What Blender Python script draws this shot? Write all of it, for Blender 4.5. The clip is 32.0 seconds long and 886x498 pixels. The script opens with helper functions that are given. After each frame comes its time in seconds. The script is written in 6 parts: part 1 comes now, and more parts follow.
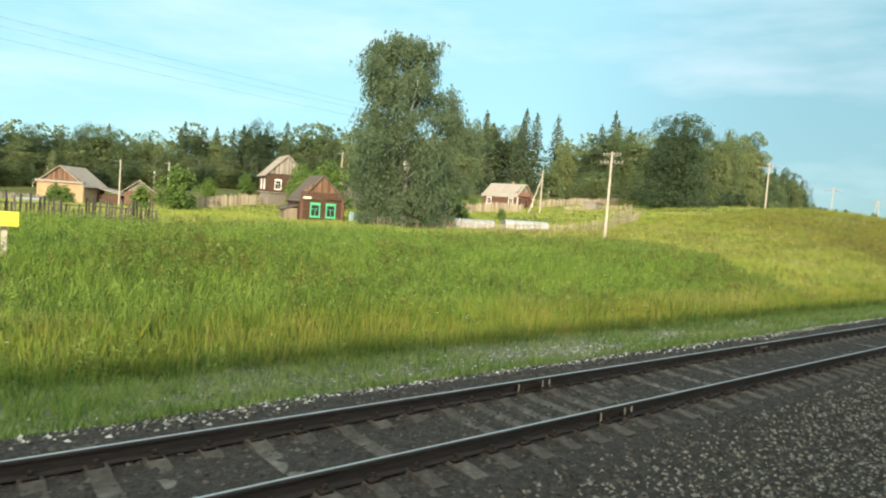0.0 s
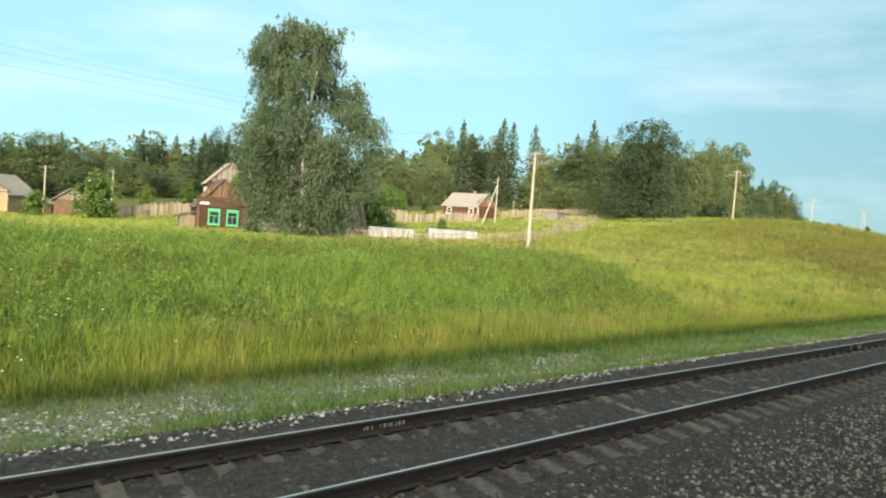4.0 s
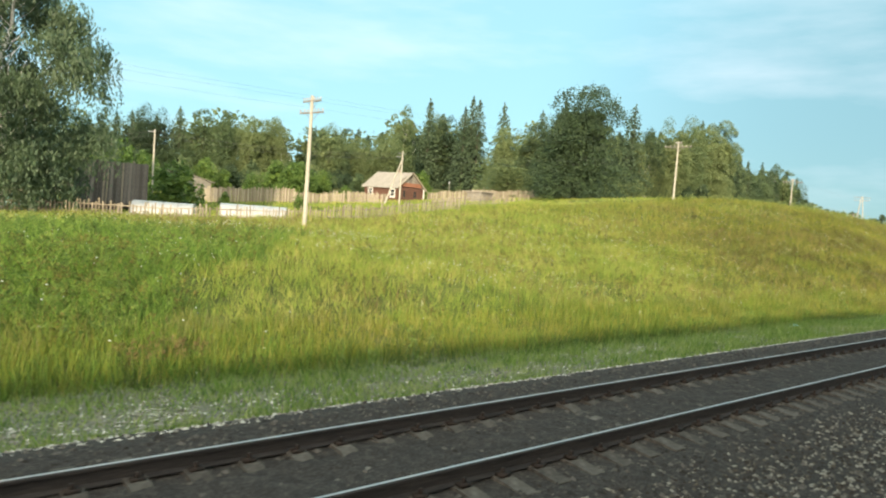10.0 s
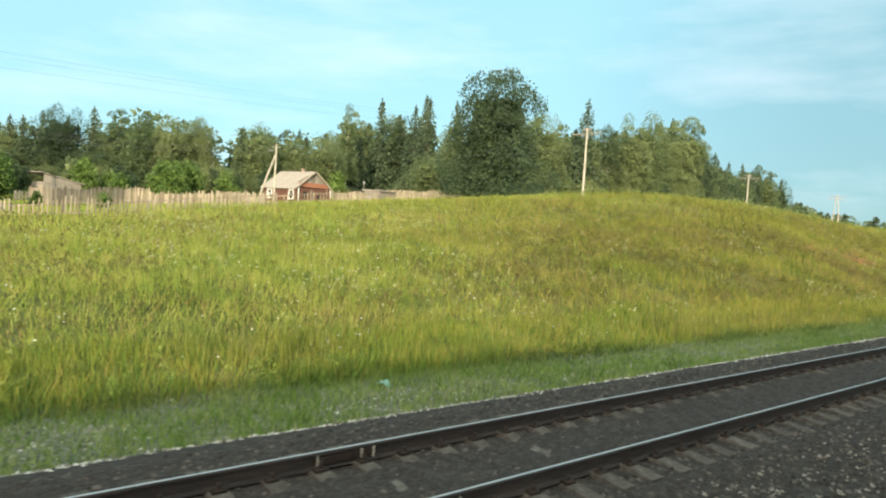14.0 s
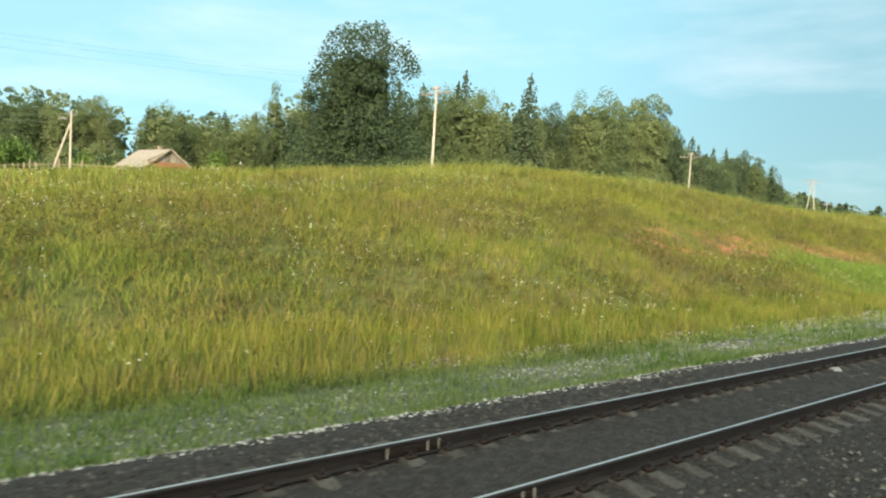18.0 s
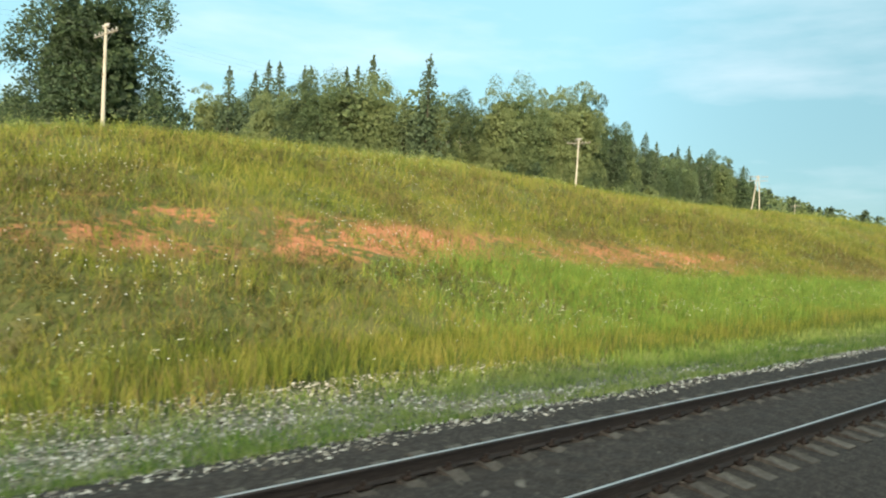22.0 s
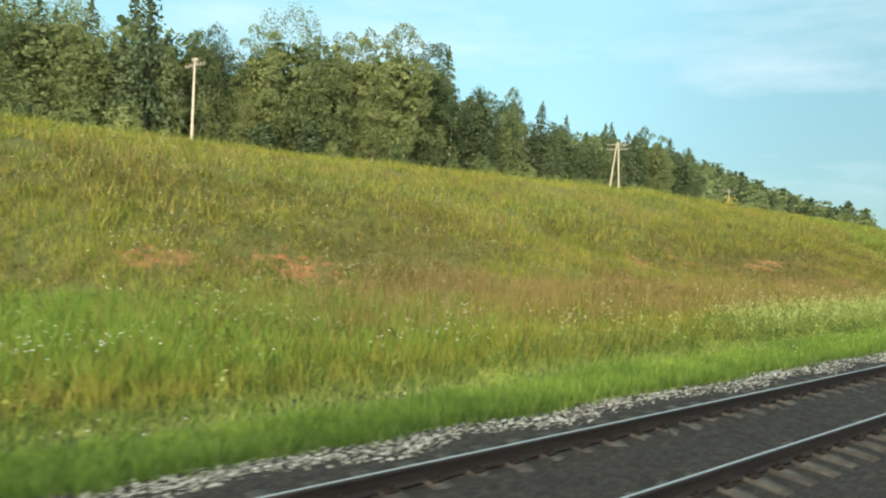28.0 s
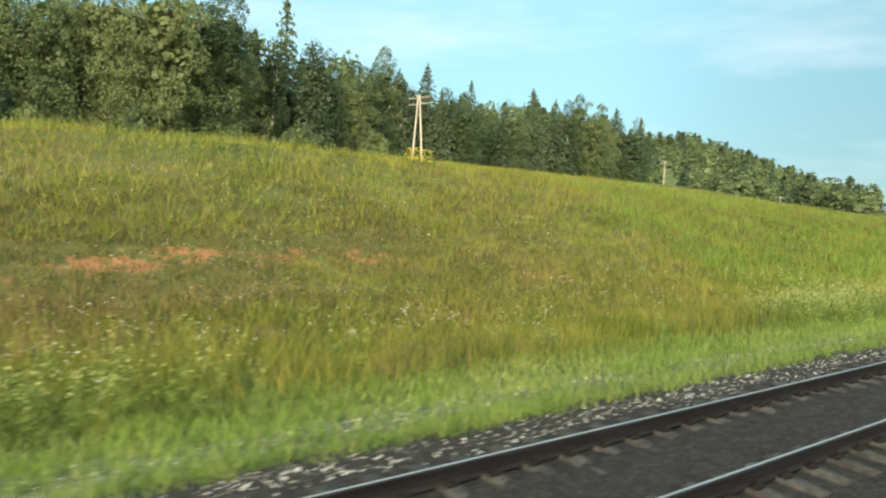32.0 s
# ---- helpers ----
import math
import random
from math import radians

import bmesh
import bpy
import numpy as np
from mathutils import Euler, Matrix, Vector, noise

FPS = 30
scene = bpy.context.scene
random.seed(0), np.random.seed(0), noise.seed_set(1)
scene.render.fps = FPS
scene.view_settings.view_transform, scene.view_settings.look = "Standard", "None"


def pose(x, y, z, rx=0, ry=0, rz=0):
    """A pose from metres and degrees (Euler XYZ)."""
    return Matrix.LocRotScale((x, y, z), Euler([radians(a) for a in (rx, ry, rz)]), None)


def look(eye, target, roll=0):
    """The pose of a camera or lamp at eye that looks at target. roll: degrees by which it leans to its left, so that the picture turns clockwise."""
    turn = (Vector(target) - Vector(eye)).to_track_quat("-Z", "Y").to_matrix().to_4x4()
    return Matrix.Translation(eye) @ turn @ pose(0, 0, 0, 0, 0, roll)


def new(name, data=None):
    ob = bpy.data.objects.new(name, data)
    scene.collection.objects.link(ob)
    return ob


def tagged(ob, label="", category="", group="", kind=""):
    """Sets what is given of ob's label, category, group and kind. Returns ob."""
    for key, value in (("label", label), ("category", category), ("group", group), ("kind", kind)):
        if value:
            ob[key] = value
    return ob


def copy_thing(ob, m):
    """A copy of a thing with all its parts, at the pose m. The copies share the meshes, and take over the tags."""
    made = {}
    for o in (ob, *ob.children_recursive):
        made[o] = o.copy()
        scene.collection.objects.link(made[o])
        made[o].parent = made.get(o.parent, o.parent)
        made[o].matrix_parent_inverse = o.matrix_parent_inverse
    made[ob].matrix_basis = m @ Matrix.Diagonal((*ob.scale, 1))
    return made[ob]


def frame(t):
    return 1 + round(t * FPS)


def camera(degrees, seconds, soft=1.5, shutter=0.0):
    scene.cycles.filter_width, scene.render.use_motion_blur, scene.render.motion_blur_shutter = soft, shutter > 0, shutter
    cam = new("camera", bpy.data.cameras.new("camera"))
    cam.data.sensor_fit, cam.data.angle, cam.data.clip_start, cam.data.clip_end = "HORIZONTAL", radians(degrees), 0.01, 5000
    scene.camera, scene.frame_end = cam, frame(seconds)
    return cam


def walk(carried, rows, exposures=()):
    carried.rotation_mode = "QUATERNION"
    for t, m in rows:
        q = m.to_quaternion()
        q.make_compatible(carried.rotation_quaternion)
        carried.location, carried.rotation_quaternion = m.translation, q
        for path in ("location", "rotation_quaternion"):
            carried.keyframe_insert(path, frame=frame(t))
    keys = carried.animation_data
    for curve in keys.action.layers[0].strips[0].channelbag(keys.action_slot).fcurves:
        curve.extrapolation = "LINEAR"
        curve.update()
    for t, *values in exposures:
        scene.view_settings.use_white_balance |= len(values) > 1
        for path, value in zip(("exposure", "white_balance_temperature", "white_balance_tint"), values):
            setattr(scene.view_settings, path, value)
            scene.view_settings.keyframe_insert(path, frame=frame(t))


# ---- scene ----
cam = camera(68.1, 32.0, soft=2.1, shutter=0.2)
PATH = [
    (0, (21.465, -1.764, 2.640), (34.198, 13.612, 1.422), 4.35),
    (0.5, (22.783, -1.756, 2.636), (35.521, 13.628, 1.607), 3.67),
    (1, (24.123, -1.748, 2.638), (37.168, 13.395, 1.933), 3.26),
    (1.5, (25.479, -1.739, 2.626), (38.651, 13.302, 2.105), 3.19),
    (2, (26.845, -1.728, 2.630), (40.140, 13.207, 2.199), 3.37),
    (2.5, (28.215, -1.714, 2.635), (41.497, 13.231, 2.152), 3.26),
    (4.5, (33.975, -1.649, 2.624), (46.546, 13.880, 1.715), 4.35),
    (5, (35.626, -1.632, 2.642), (48.031, 14.026, 1.682), 3.76),
    (5.5, (37.360, -1.615, 2.636), (49.654, 14.127, 1.602), 3.45),
    (6, (39.170, -1.595, 2.638), (51.448, 14.153, 1.523), 3.35),
    (6.5, (41.040, -1.574, 2.631), (53.301, 14.182, 1.440), 3.26),
    (7, (42.971, -1.551, 2.636), (55.281, 14.165, 1.420), 3.43),
    (7.5, (44.951, -1.525, 2.634), (57.262, 14.188, 1.408), 3.48),
    (8, (46.980, -1.498, 2.639), (59.339, 14.178, 1.406), 3.83),
    (8.5, (49.066, -1.469, 2.630), (61.417, 14.214, 1.397), 3.97),
    (9, (51.225, -1.438, 2.616), (63.588, 14.236, 1.394), 4.37),
    (9.5, (53.457, -1.406, 2.638), (65.800, 14.286, 1.441), 4.00),
    (10, (55.754, -1.373, 2.638), (68.114, 14.309, 1.501), 4.37),
    (10.5, (58.099, -1.339, 2.641), (70.451, 14.354, 1.560), 4.62),
    (11, (60.482, -1.305, 2.642), (72.870, 14.363, 1.615), 4.50),
    (11.5, (62.897, -1.270, 2.643), (75.293, 14.393, 1.640), 4.31),
    (12, (65.346, -1.235, 2.642), (77.795, 14.387, 1.667), 4.18),
    (12.5, (67.834, -1.200, 2.640), (80.291, 14.417, 1.688), 3.94),
    (13, (70.371, -1.164, 2.632), (82.829, 14.455, 1.711), 4.08),
    (13.5, (72.971, -1.126, 2.643), (85.349, 14.560, 1.785), 3.96),
    (15.5, (84.131, -0.972, 2.635), (96.284, 14.881, 1.636), 2.95),
    (16, (87.121, -0.933, 2.633), (99.245, 14.939, 1.586), 3.03),
    (16.5, (90.186, -0.893, 2.635), (102.242, 15.032, 1.618), 3.47),
    (17, (93.320, -0.853, 2.607), (105.368, 15.073, 1.507), 3.80),
    (17.5, (96.519, -0.813, 2.634), (108.527, 15.145, 1.561), 2.82),
    (18, (99.778, -0.773, 2.639), (111.859, 15.127, 1.525), 3.42),
    (18.5, (103.101, -0.733, 2.635), (115.167, 15.179, 1.543), 3.22),
    (19, (106.501, -0.694, 2.645), (118.649, 15.155, 1.530), 3.66),
    (19.5, (109.992, -0.655, 2.626), (122.083, 15.240, 1.554), 3.61),
    (20, (113.591, -0.618, 2.639), (125.658, 15.297, 1.593), 3.87),
    (20.5, (117.287, -0.580, 2.643), (129.322, 15.361, 1.629), 3.89),
    (21, (121.070, -0.544, 2.638), (133.153, 15.365, 1.669), 3.95),
    (21.5, (124.934, -0.509, 2.646), (136.982, 15.427, 1.686), 3.44),
    (22, (128.885, -0.474, 2.647), (140.937, 15.458, 1.706), 3.45),
    (22.5, (132.927, -0.442, 2.640), (144.967, 15.499, 1.683), 3.63),
    (23, (137.071, -0.410, 2.639), (149.092, 15.545, 1.675), 3.82),
    (23.5, (141.324, -0.380, 2.640), (153.258, 15.637, 1.630), 3.54),
    (24, (145.684, -0.352, 2.640), (157.607, 15.671, 1.585), 3.22),
    (24.5, (150.143, -0.324, 2.638), (162.036, 15.718, 1.543), 3.03),
    (25, (154.691, -0.298, 2.638), (166.633, 15.705, 1.497), 3.29),
    (25.5, (159.318, -0.272, 2.638), (171.253, 15.736, 1.496), 3.41),
    (27.5, (178.694, -0.171, 2.641), (190.579, 15.878, 1.561), 3.63),
    (28, (183.805, -0.147, 2.645), (195.618, 15.949, 1.479), 3.74),
    (28.5, (189.048, -0.125, 2.638), (200.721, 16.071, 1.449), 3.63),
    (29, (194.447, -0.104, 2.642), (206.146, 16.074, 1.446), 3.97),
    (29.5, (200.020, -0.084, 2.658), (211.654, 16.138, 1.441), 3.38),
    (30, (205.779, -0.066, 2.640), (217.393, 16.168, 1.390), 3.83),
    (30.5, (211.727, -0.049, 2.636), (223.231, 16.260, 1.344), 3.90),
    (31, (217.870, -0.032, 2.639), (229.335, 16.299, 1.281), 3.69),
    (31.5, (224.206, -0.016, 2.637), (235.618, 16.343, 1.171), 4.01),
    (32, (230.736, -0.000, 2.689), (241.931, 16.505, 1.187), 2.25),
]
walk(cam, [(t, look(eye, target, roll)) for t, eye, target, roll in PATH])

# ---- world, sun and exposure ----
SUN_FROM = Vector((-0.66, -0.75, 0.262)).normalized()
world = bpy.data.worlds.new("sky")
scene.world = world
world.use_nodes = True
wn, wl = world.node_tree.nodes, world.node_tree.links
wn.clear()
sky = wn.new("ShaderNodeTexSky")
sky.sky_type, sky.sun_disc = "NISHITA", False
sky.sun_elevation = math.asin(SUN_FROM.z)
sky.sun_rotation = math.atan2(SUN_FROM.x, SUN_FROM.y)
sky.air_density, sky.dust_density, sky.ozone_density = 1.0, 0.3, 2.0
wcoord = wn.new("ShaderNodeTexCoord")
wmap = wn.new("ShaderNodeMapping")
wmap.inputs["Scale"].default_value = (1.5, 1.5, 7.0)
cloud = wn.new("ShaderNodeTexNoise")
cloud.inputs["Scale"].default_value, cloud.inputs["Detail"].default_value, cloud.inputs["Roughness"].default_value = 1.7, 6.0, 0.55
cramp = wn.new("ShaderNodeValToRGB")
cramp.color_ramp.elements[0].position, cramp.color_ramp.elements[1].position = 0.47, 0.78
cramp.color_ramp.elements[1].color = (0.36, 0.36, 0.36, 1)
cmix = wn.new("ShaderNodeMix")
cmix.data_type = "RGBA"
cmix.inputs[7].default_value = (9.6, 9.8, 10.4, 1)
haze = wn.new("ShaderNodeMix")
haze.data_type = "RGBA"
haze.inputs[0].default_value = 0.78
haze.inputs[7].default_value = (3.8, 7.2, 8.1, 1)
wback = wn.new("ShaderNodeBackground")
wback.inputs["Strength"].default_value = 0.070
wout = wn.new("ShaderNodeOutputWorld")
wl.new(wcoord.outputs["Generated"], wmap.inputs["Vector"])
wl.new(wmap.outputs["Vector"], cloud.inputs["Vector"])
wl.new(cloud.outputs["Fac"], cramp.inputs["Fac"])
wl.new(cramp.outputs["Color"], cmix.inputs[0])
wl.new(sky.outputs["Color"], haze.inputs[6])
# the sky is brighter and warmer round the low sun
toward = wn.new("ShaderNodeVectorMath")
toward.operation = "DOT_PRODUCT"
toward.inputs[1].default_value = SUN_FROM
near_sun = wn.new("ShaderNodeMapRange")
near_sun.interpolation_type = "SMOOTHSTEP"
near_sun.inputs[1].default_value, near_sun.inputs[2].default_value = 0.1, 1.0
aureole = wn.new("ShaderNodeMix")
aureole.data_type = "RGBA"
aureole.inputs[7].default_value = (22.0, 20.4, 17.8, 1)
wl.new(wcoord.outputs["Generated"], toward.inputs[0])
wl.new(toward.outputs["Value"], near_sun.inputs[0])
wl.new(near_sun.outputs[0], aureole.inputs[0])
# sky colour dimmed towards +x, imitating the dark falloff at the window's edge
east = wn.new("ShaderNodeVectorMath")
east.operation = "DOT_PRODUCT"
east.inputs[1].default_value = (0.98, 0.18, 0.0)
edge_falloff = wn.new("ShaderNodeMapRange")
edge_falloff.interpolation_type = "SMOOTHSTEP"
edge_falloff.inputs[1].default_value, edge_falloff.inputs[2].default_value = 0.8, 1.0
edge_falloff.inputs[3].default_value, edge_falloff.inputs[4].default_value = 1.0, 0.7
dim = wn.new("ShaderNodeVectorMath")
dim.operation = "SCALE"
wl.new(wcoord.outputs["Generated"], east.inputs[0])
wl.new(east.outputs["Value"], edge_falloff.inputs[0])
wl.new(haze.outputs[2], dim.inputs[0])
wl.new(edge_falloff.outputs[0], dim.inputs["Scale"])
wl.new(dim.outputs["Vector"], aureole.inputs[6])
wl.new(aureole.outputs[2], cmix.inputs[6])
wl.new(cmix.outputs[2], wback.inputs["Color"])
wl.new(wback.outputs["Background"], wout.inputs["Surface"])

sun = new("sun", bpy.data.lights.new("sun", "SUN"))
sun.data.energy, sun.data.angle, sun.data.color = 3.6, radians(1.5), (1.0, 0.85, 0.62)
sun.matrix_world = look(SUN_FROM * 100, (0, 0, 0))
scene.view_settings.exposure = 1.0

# ---- materials ----


def material(name, colours, scale=4.0, rough=0.8, bump=0.3, metal=0.0, fine=6.0, island=0.0, object_random=0.0, translucent=0.0, stretch=(1, 1, 1), spread=0.22):
    """A surface whose colour drifts through the given colours at two scales, with relief."""
    m = bpy.data.materials.new(name)
    m.use_nodes = True
    n, l = m.node_tree.nodes, m.node_tree.links
    b = n["Principled BSDF"]
    co = n.new("ShaderNodeNewGeometry") if not object_random else n.new("ShaderNodeTexCoord")
    mp = n.new("ShaderNodeMapping")
    mp.inputs["Scale"].default_value = stretch
    l.new(co.outputs["Position" if not object_random else "Object"], mp.inputs["Vector"])
    big = n.new("ShaderNodeTexNoise")
    big.inputs["Scale"].default_value, big.inputs["Detail"].default_value = scale, 5.0
    small = n.new("ShaderNodeTexNoise")
    small.inputs["Scale"].default_value, small.inputs["Detail"].default_value = scale * fine, 4.0
    l.new(mp.outputs["Vector"], big.inputs["Vector"])
    l.new(mp.outputs["Vector"], small.inputs["Vector"])
    add = n.new("ShaderNodeMath")
    add.operation = "MULTIPLY_ADD"
    add.inputs[1].default_value = 0.55
    l.new(small.outputs["Fac"], add.inputs[0])
    half = n.new("ShaderNodeMath")
    half.operation = "MULTIPLY"
    half.inputs[1].default_value = 0.45
    l.new(big.outputs["Fac"], half.inputs[0])
    l.new(half.outputs[0], add.inputs[2])
    last = add
    for amount, node, socket in ((island, "ShaderNodeNewGeometry", "Random Per Island"), (object_random, "ShaderNodeObjectInfo", "Random")):
        if amount:
            info = n.new(node)
            sh = n.new("ShaderNodeMath")
            sh.operation = "SUBTRACT"
            sh.inputs[1].default_value = 0.5
            l.new(info.outputs[socket], sh.inputs[0])
            mu = n.new("ShaderNodeMath")
            mu.operation = "MULTIPLY_ADD"
            mu.inputs[1].default_value = amount
            l.new(sh.outputs[0], mu.inputs[0])
            l.new(last.outputs[0], mu.inputs[2])
            last = mu
    ramp = n.new("ShaderNodeValToRGB")
    el = ramp.color_ramp.elements
    while len(el) < len(colours):
        el.new(0.5)
    for i, c in enumerate(colours):
        el[i].position = 0.5 - spread + 2 * spread * i / max(1, len(colours) - 1)
        el[i].color = (*c, 1)
    l.new(last.outputs[0], ramp.inputs["Fac"])
    l.new(ramp.outputs["Color"], b.inputs["Base Color"])
    b.inputs["Roughness"].default_value, b.inputs["Metallic"].default_value = rough, metal
    b.inputs["Specular IOR Level"].default_value = 0.12 if rough >= 0.9 else 0.3 if rough >= 0.6 else 0.5
    if bump:
        bp = n.new("ShaderNodeBump")
        bp.inputs["Strength"].default_value, bp.inputs["Distance"].default_value = bump, 0.02
        l.new(add.outputs[0], bp.inputs["Height"])
        l.new(bp.outputs["Normal"], b.inputs["Normal"])
    if translucent:
        tr = n.new("ShaderNodeBsdfTranslucent")
        l.new(ramp.outputs["Color"], tr.inputs["Color"])
        mx = n.new("ShaderNodeMixShader")
        mx.inputs[0].default_value = translucent
        l.new(b.outputs[0], mx.inputs[1])
        l.new(tr.outputs[0], mx.inputs[2])
        l.new(mx.outputs[0], n["Material Output"].inputs["Surface"])
    return m


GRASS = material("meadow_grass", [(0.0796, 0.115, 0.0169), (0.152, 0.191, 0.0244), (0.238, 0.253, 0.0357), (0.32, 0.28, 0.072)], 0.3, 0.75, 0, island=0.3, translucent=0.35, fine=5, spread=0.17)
GRASS_LUSH = material("lush_grass", [(0.0812, 0.154, 0.0245), (0.153, 0.256, 0.038), (0.252, 0.355, 0.0611)], 0.4, 0.7, 0, island=0.3, translucent=0.35, spread=0.17)
# lighter copy of the meadow grass, with sunlight put into its colour
GRASS_LIT = material("lit_meadow_grass", [(0.13, 0.198, 0.0333), (0.214, 0.287, 0.0451), (0.318, 0.369, 0.0653), (0.428, 0.382, 0.113)], 0.3, 0.75, 0, island=0.3, translucent=0.35, fine=5, spread=0.17)
# darker copy of the grass: the ditch's shade is put into its colour
GRASS_SHADE_TONE = material("shade_tone_grass", [(0.052, 0.091, 0.0208), (0.0975, 0.137, 0.0312), (0.156, 0.182, 0.0468)], 0.4, 0.75, 0, island=0.3, translucent=0.35, spread=0.17)
VERGE = material("verge_grass", [(0.131, 0.188, 0.0479), (0.228, 0.302, 0.0741), (0.365, 0.399, 0.125)], 0.9, 0.75, 0, island=0.4, translucent=0.35, spread=0.18)
NETTLE = material("dark_leafy_weed", [(0.061, 0.109, 0.0248), (0.128, 0.199, 0.0387), (0.232, 0.308, 0.0622)], 0.8, 0.7, 0, island=0.3, translucent=0.35, fine=4, spread=0.14)
HERB = material("olive_leafy_herb", [(0.0541, 0.0611, 0.0153), (0.114, 0.112, 0.0255), (0.204, 0.179, 0.0424)], 0.8, 0.75, 0, island=0.3, translucent=0.35, fine=4, spread=0.14)
GRASS_DRY = material("dry_seeding_grass", [(0.113, 0.112, 0.036), (0.179, 0.15, 0.055), (0.246, 0.187, 0.078), (0.19, 0.123, 0.062)], 0.35, 0.8, 0, island=0.4, translucent=0.3, spread=0.18)
GRASS_BLOND = material("blond_dry_grass", [(0.15, 0.175, 0.045), (0.235, 0.24, 0.075), (0.33, 0.31, 0.12)], 0.5, 0.8, 0, island=0.5, translucent=0.3, spread=0.18)
GRASS_BROWN = material("brown_seed_heads", [(0.14, 0.11, 0.042), (0.215, 0.16, 0.062), (0.28, 0.21, 0.088)], 0.5, 0.85, 0, island=0.5, translucent=0.3, spread=0.18)
WEED_PALE = material("pale_weed", [(0.0986, 0.15, 0.0307), (0.178, 0.242, 0.0533), (0.276, 0.33, 0.0929)], 0.9, 0.8, 0, island=0.4, translucent=0.35, spread=0.16)
PLUME = material("pale_plume", [(0.286, 0.339, 0.108), (0.396, 0.445, 0.162), (0.507, 0.53, 0.225)], 0.9, 0.8, 0, island=0.5, translucent=0.35)
CREAM = material("cream_flower_head", [(0.40, 0.41, 0.24), (0.58, 0.58, 0.40), (0.74, 0.73, 0.58)], 2, 0.8, 0, island=0.6, translucent=0.25)
RUST = material("rusty_dock_head", [(0.075, 0.045, 0.028), (0.13, 0.075, 0.045), (0.2, 0.125, 0.07)], 1.2, 0.85, 0, island=0.5)
FLOWER_WHITE = material("white_flower", [(0.75, 0.75, 0.66), (0.85, 0.85, 0.8)], 3, 0.7, 0, island=0.3)
FLOWER_YELLOW = material("yellow_flower", [(0.62, 0.50, 0.03), (0.75, 0.62, 0.08)], 3, 0.7, 0, island=0.3)
LEAF = material("broad_leaves", [(0.0467, 0.0739, 0.037), (0.0801, 0.121, 0.0517), (0.124, 0.168, 0.069), (0.184, 0.224, 0.0912)], 0.35, 0.6, 0, island=0.2, object_random=0.6, translucent=0.38)
LEAF_BIRCH = material("birch_leaves", [(0.062, 0.10, 0.047), (0.092, 0.138, 0.066), (0.13, 0.175, 0.09)], 0.6, 0.55, 0, island=0.4, translucent=0.4)
LEAF_BUSH = material("bush_leaves", [(0.06, 0.115, 0.025), (0.11, 0.18, 0.038), (0.175, 0.25, 0.055)], 0.8, 0.6, 0, island=0.4, object_random=0.2, translucent=0.3)
NEEDLE = material("spruce_needles", [(0.0433, 0.0678, 0.0368), (0.0684, 0.102, 0.0494), (0.0969, 0.133, 0.0633)], 0.5, 0.7, 0, island=0.35, object_random=0.2, translucent=0.25)
BARK = material("tree_bark", [(0.05, 0.04, 0.03), (0.12, 0.10, 0.08)], 2.0, 0.9, 0.6)
BARK_BIRCH = material("birch_bark", [(0.10, 0.09, 0.08), (0.55, 0.53, 0.48), (0.68, 0.66, 0.60)], 1.2, 0.8, 0.4, stretch=(1, 1, 3))
CONCRETE = material("weathered_concrete", [(0.26, 0.24, 0.19), (0.39, 0.36, 0.29), (0.47, 0.435, 0.36)], 1.5, 0.85, 0.3)
SLEEPER = material("dirty_concrete_sleeper", [(0.0572, 0.0469, 0.0378), (0.114, 0.0977, 0.0778), (0.206, 0.178, 0.143)], 1.6, 0.9, 0.6, object_random=0.15)
BALLAST = material("oil_dark_ballast", [(0.023, 0.0193, 0.0157), (0.0513, 0.0429, 0.0355), (0.105, 0.0894, 0.0722)], 9.0, 0.95, 1.0, fine=4)
STONE_DARK = material("dark_ballast_stone", [(0.0335, 0.0282, 0.023), (0.069, 0.0585, 0.0481), (0.136, 0.115, 0.0937)], 2, 0.9, 0.2, island=0.5)
STONE_BROWN = material("brown_ballast_stone", [(0.0396, 0.0299, 0.022), (0.0792, 0.0616, 0.044), (0.141, 0.114, 0.0854), (0.264, 0.229, 0.18)], 2, 0.9, 0.2, island=0.8)
STONE_WHITE = material("pale_gravel_stone", [(0.25, 0.224, 0.171), (0.425, 0.384, 0.307), (0.65, 0.596, 0.489)], 2, 0.9, 0.2, island=0.7)
RAIL = material("rusty_rail_side", [(0.0221, 0.0189, 0.0165), (0.0399, 0.0332, 0.0289), (0.0664, 0.0543, 0.0454)], 3, 0.75, 0.3, metal=0.1, stretch=(0.3, 1, 3))
RAIL_TOP = material("polished_rail_head", [(0.403, 0.375, 0.347), (0.582, 0.549, 0.515)], 2, 0.4, 0.05, metal=0.5, stretch=(0.2, 3, 1))
CLIP = material("rusty_iron", [(0.02, 0.014, 0.01), (0.045, 0.03, 0.021)], 6, 0.8, 0.3)
LOG = material("old_log_wall", [(0.045, 0.026, 0.018), (0.085, 0.05, 0.033), (0.14, 0.085, 0.055)], 1.5, 0.85, 0.5, stretch=(0.5, 0.5, 4))
LOG_FRESH = material("sunlit_yellow_timber", [(0.30, 0.205, 0.115), (0.42, 0.30, 0.175), (0.52, 0.39, 0.25)], 1.2, 0.8, 0.4, stretch=(0.5, 0.5, 4))
LOG_RED = material("reddish_log_wall", [(0.085, 0.043, 0.03), (0.14, 0.072, 0.05), (0.20, 0.108, 0.075)], 1.5, 0.85, 0.5, stretch=(0.5, 0.5, 4))
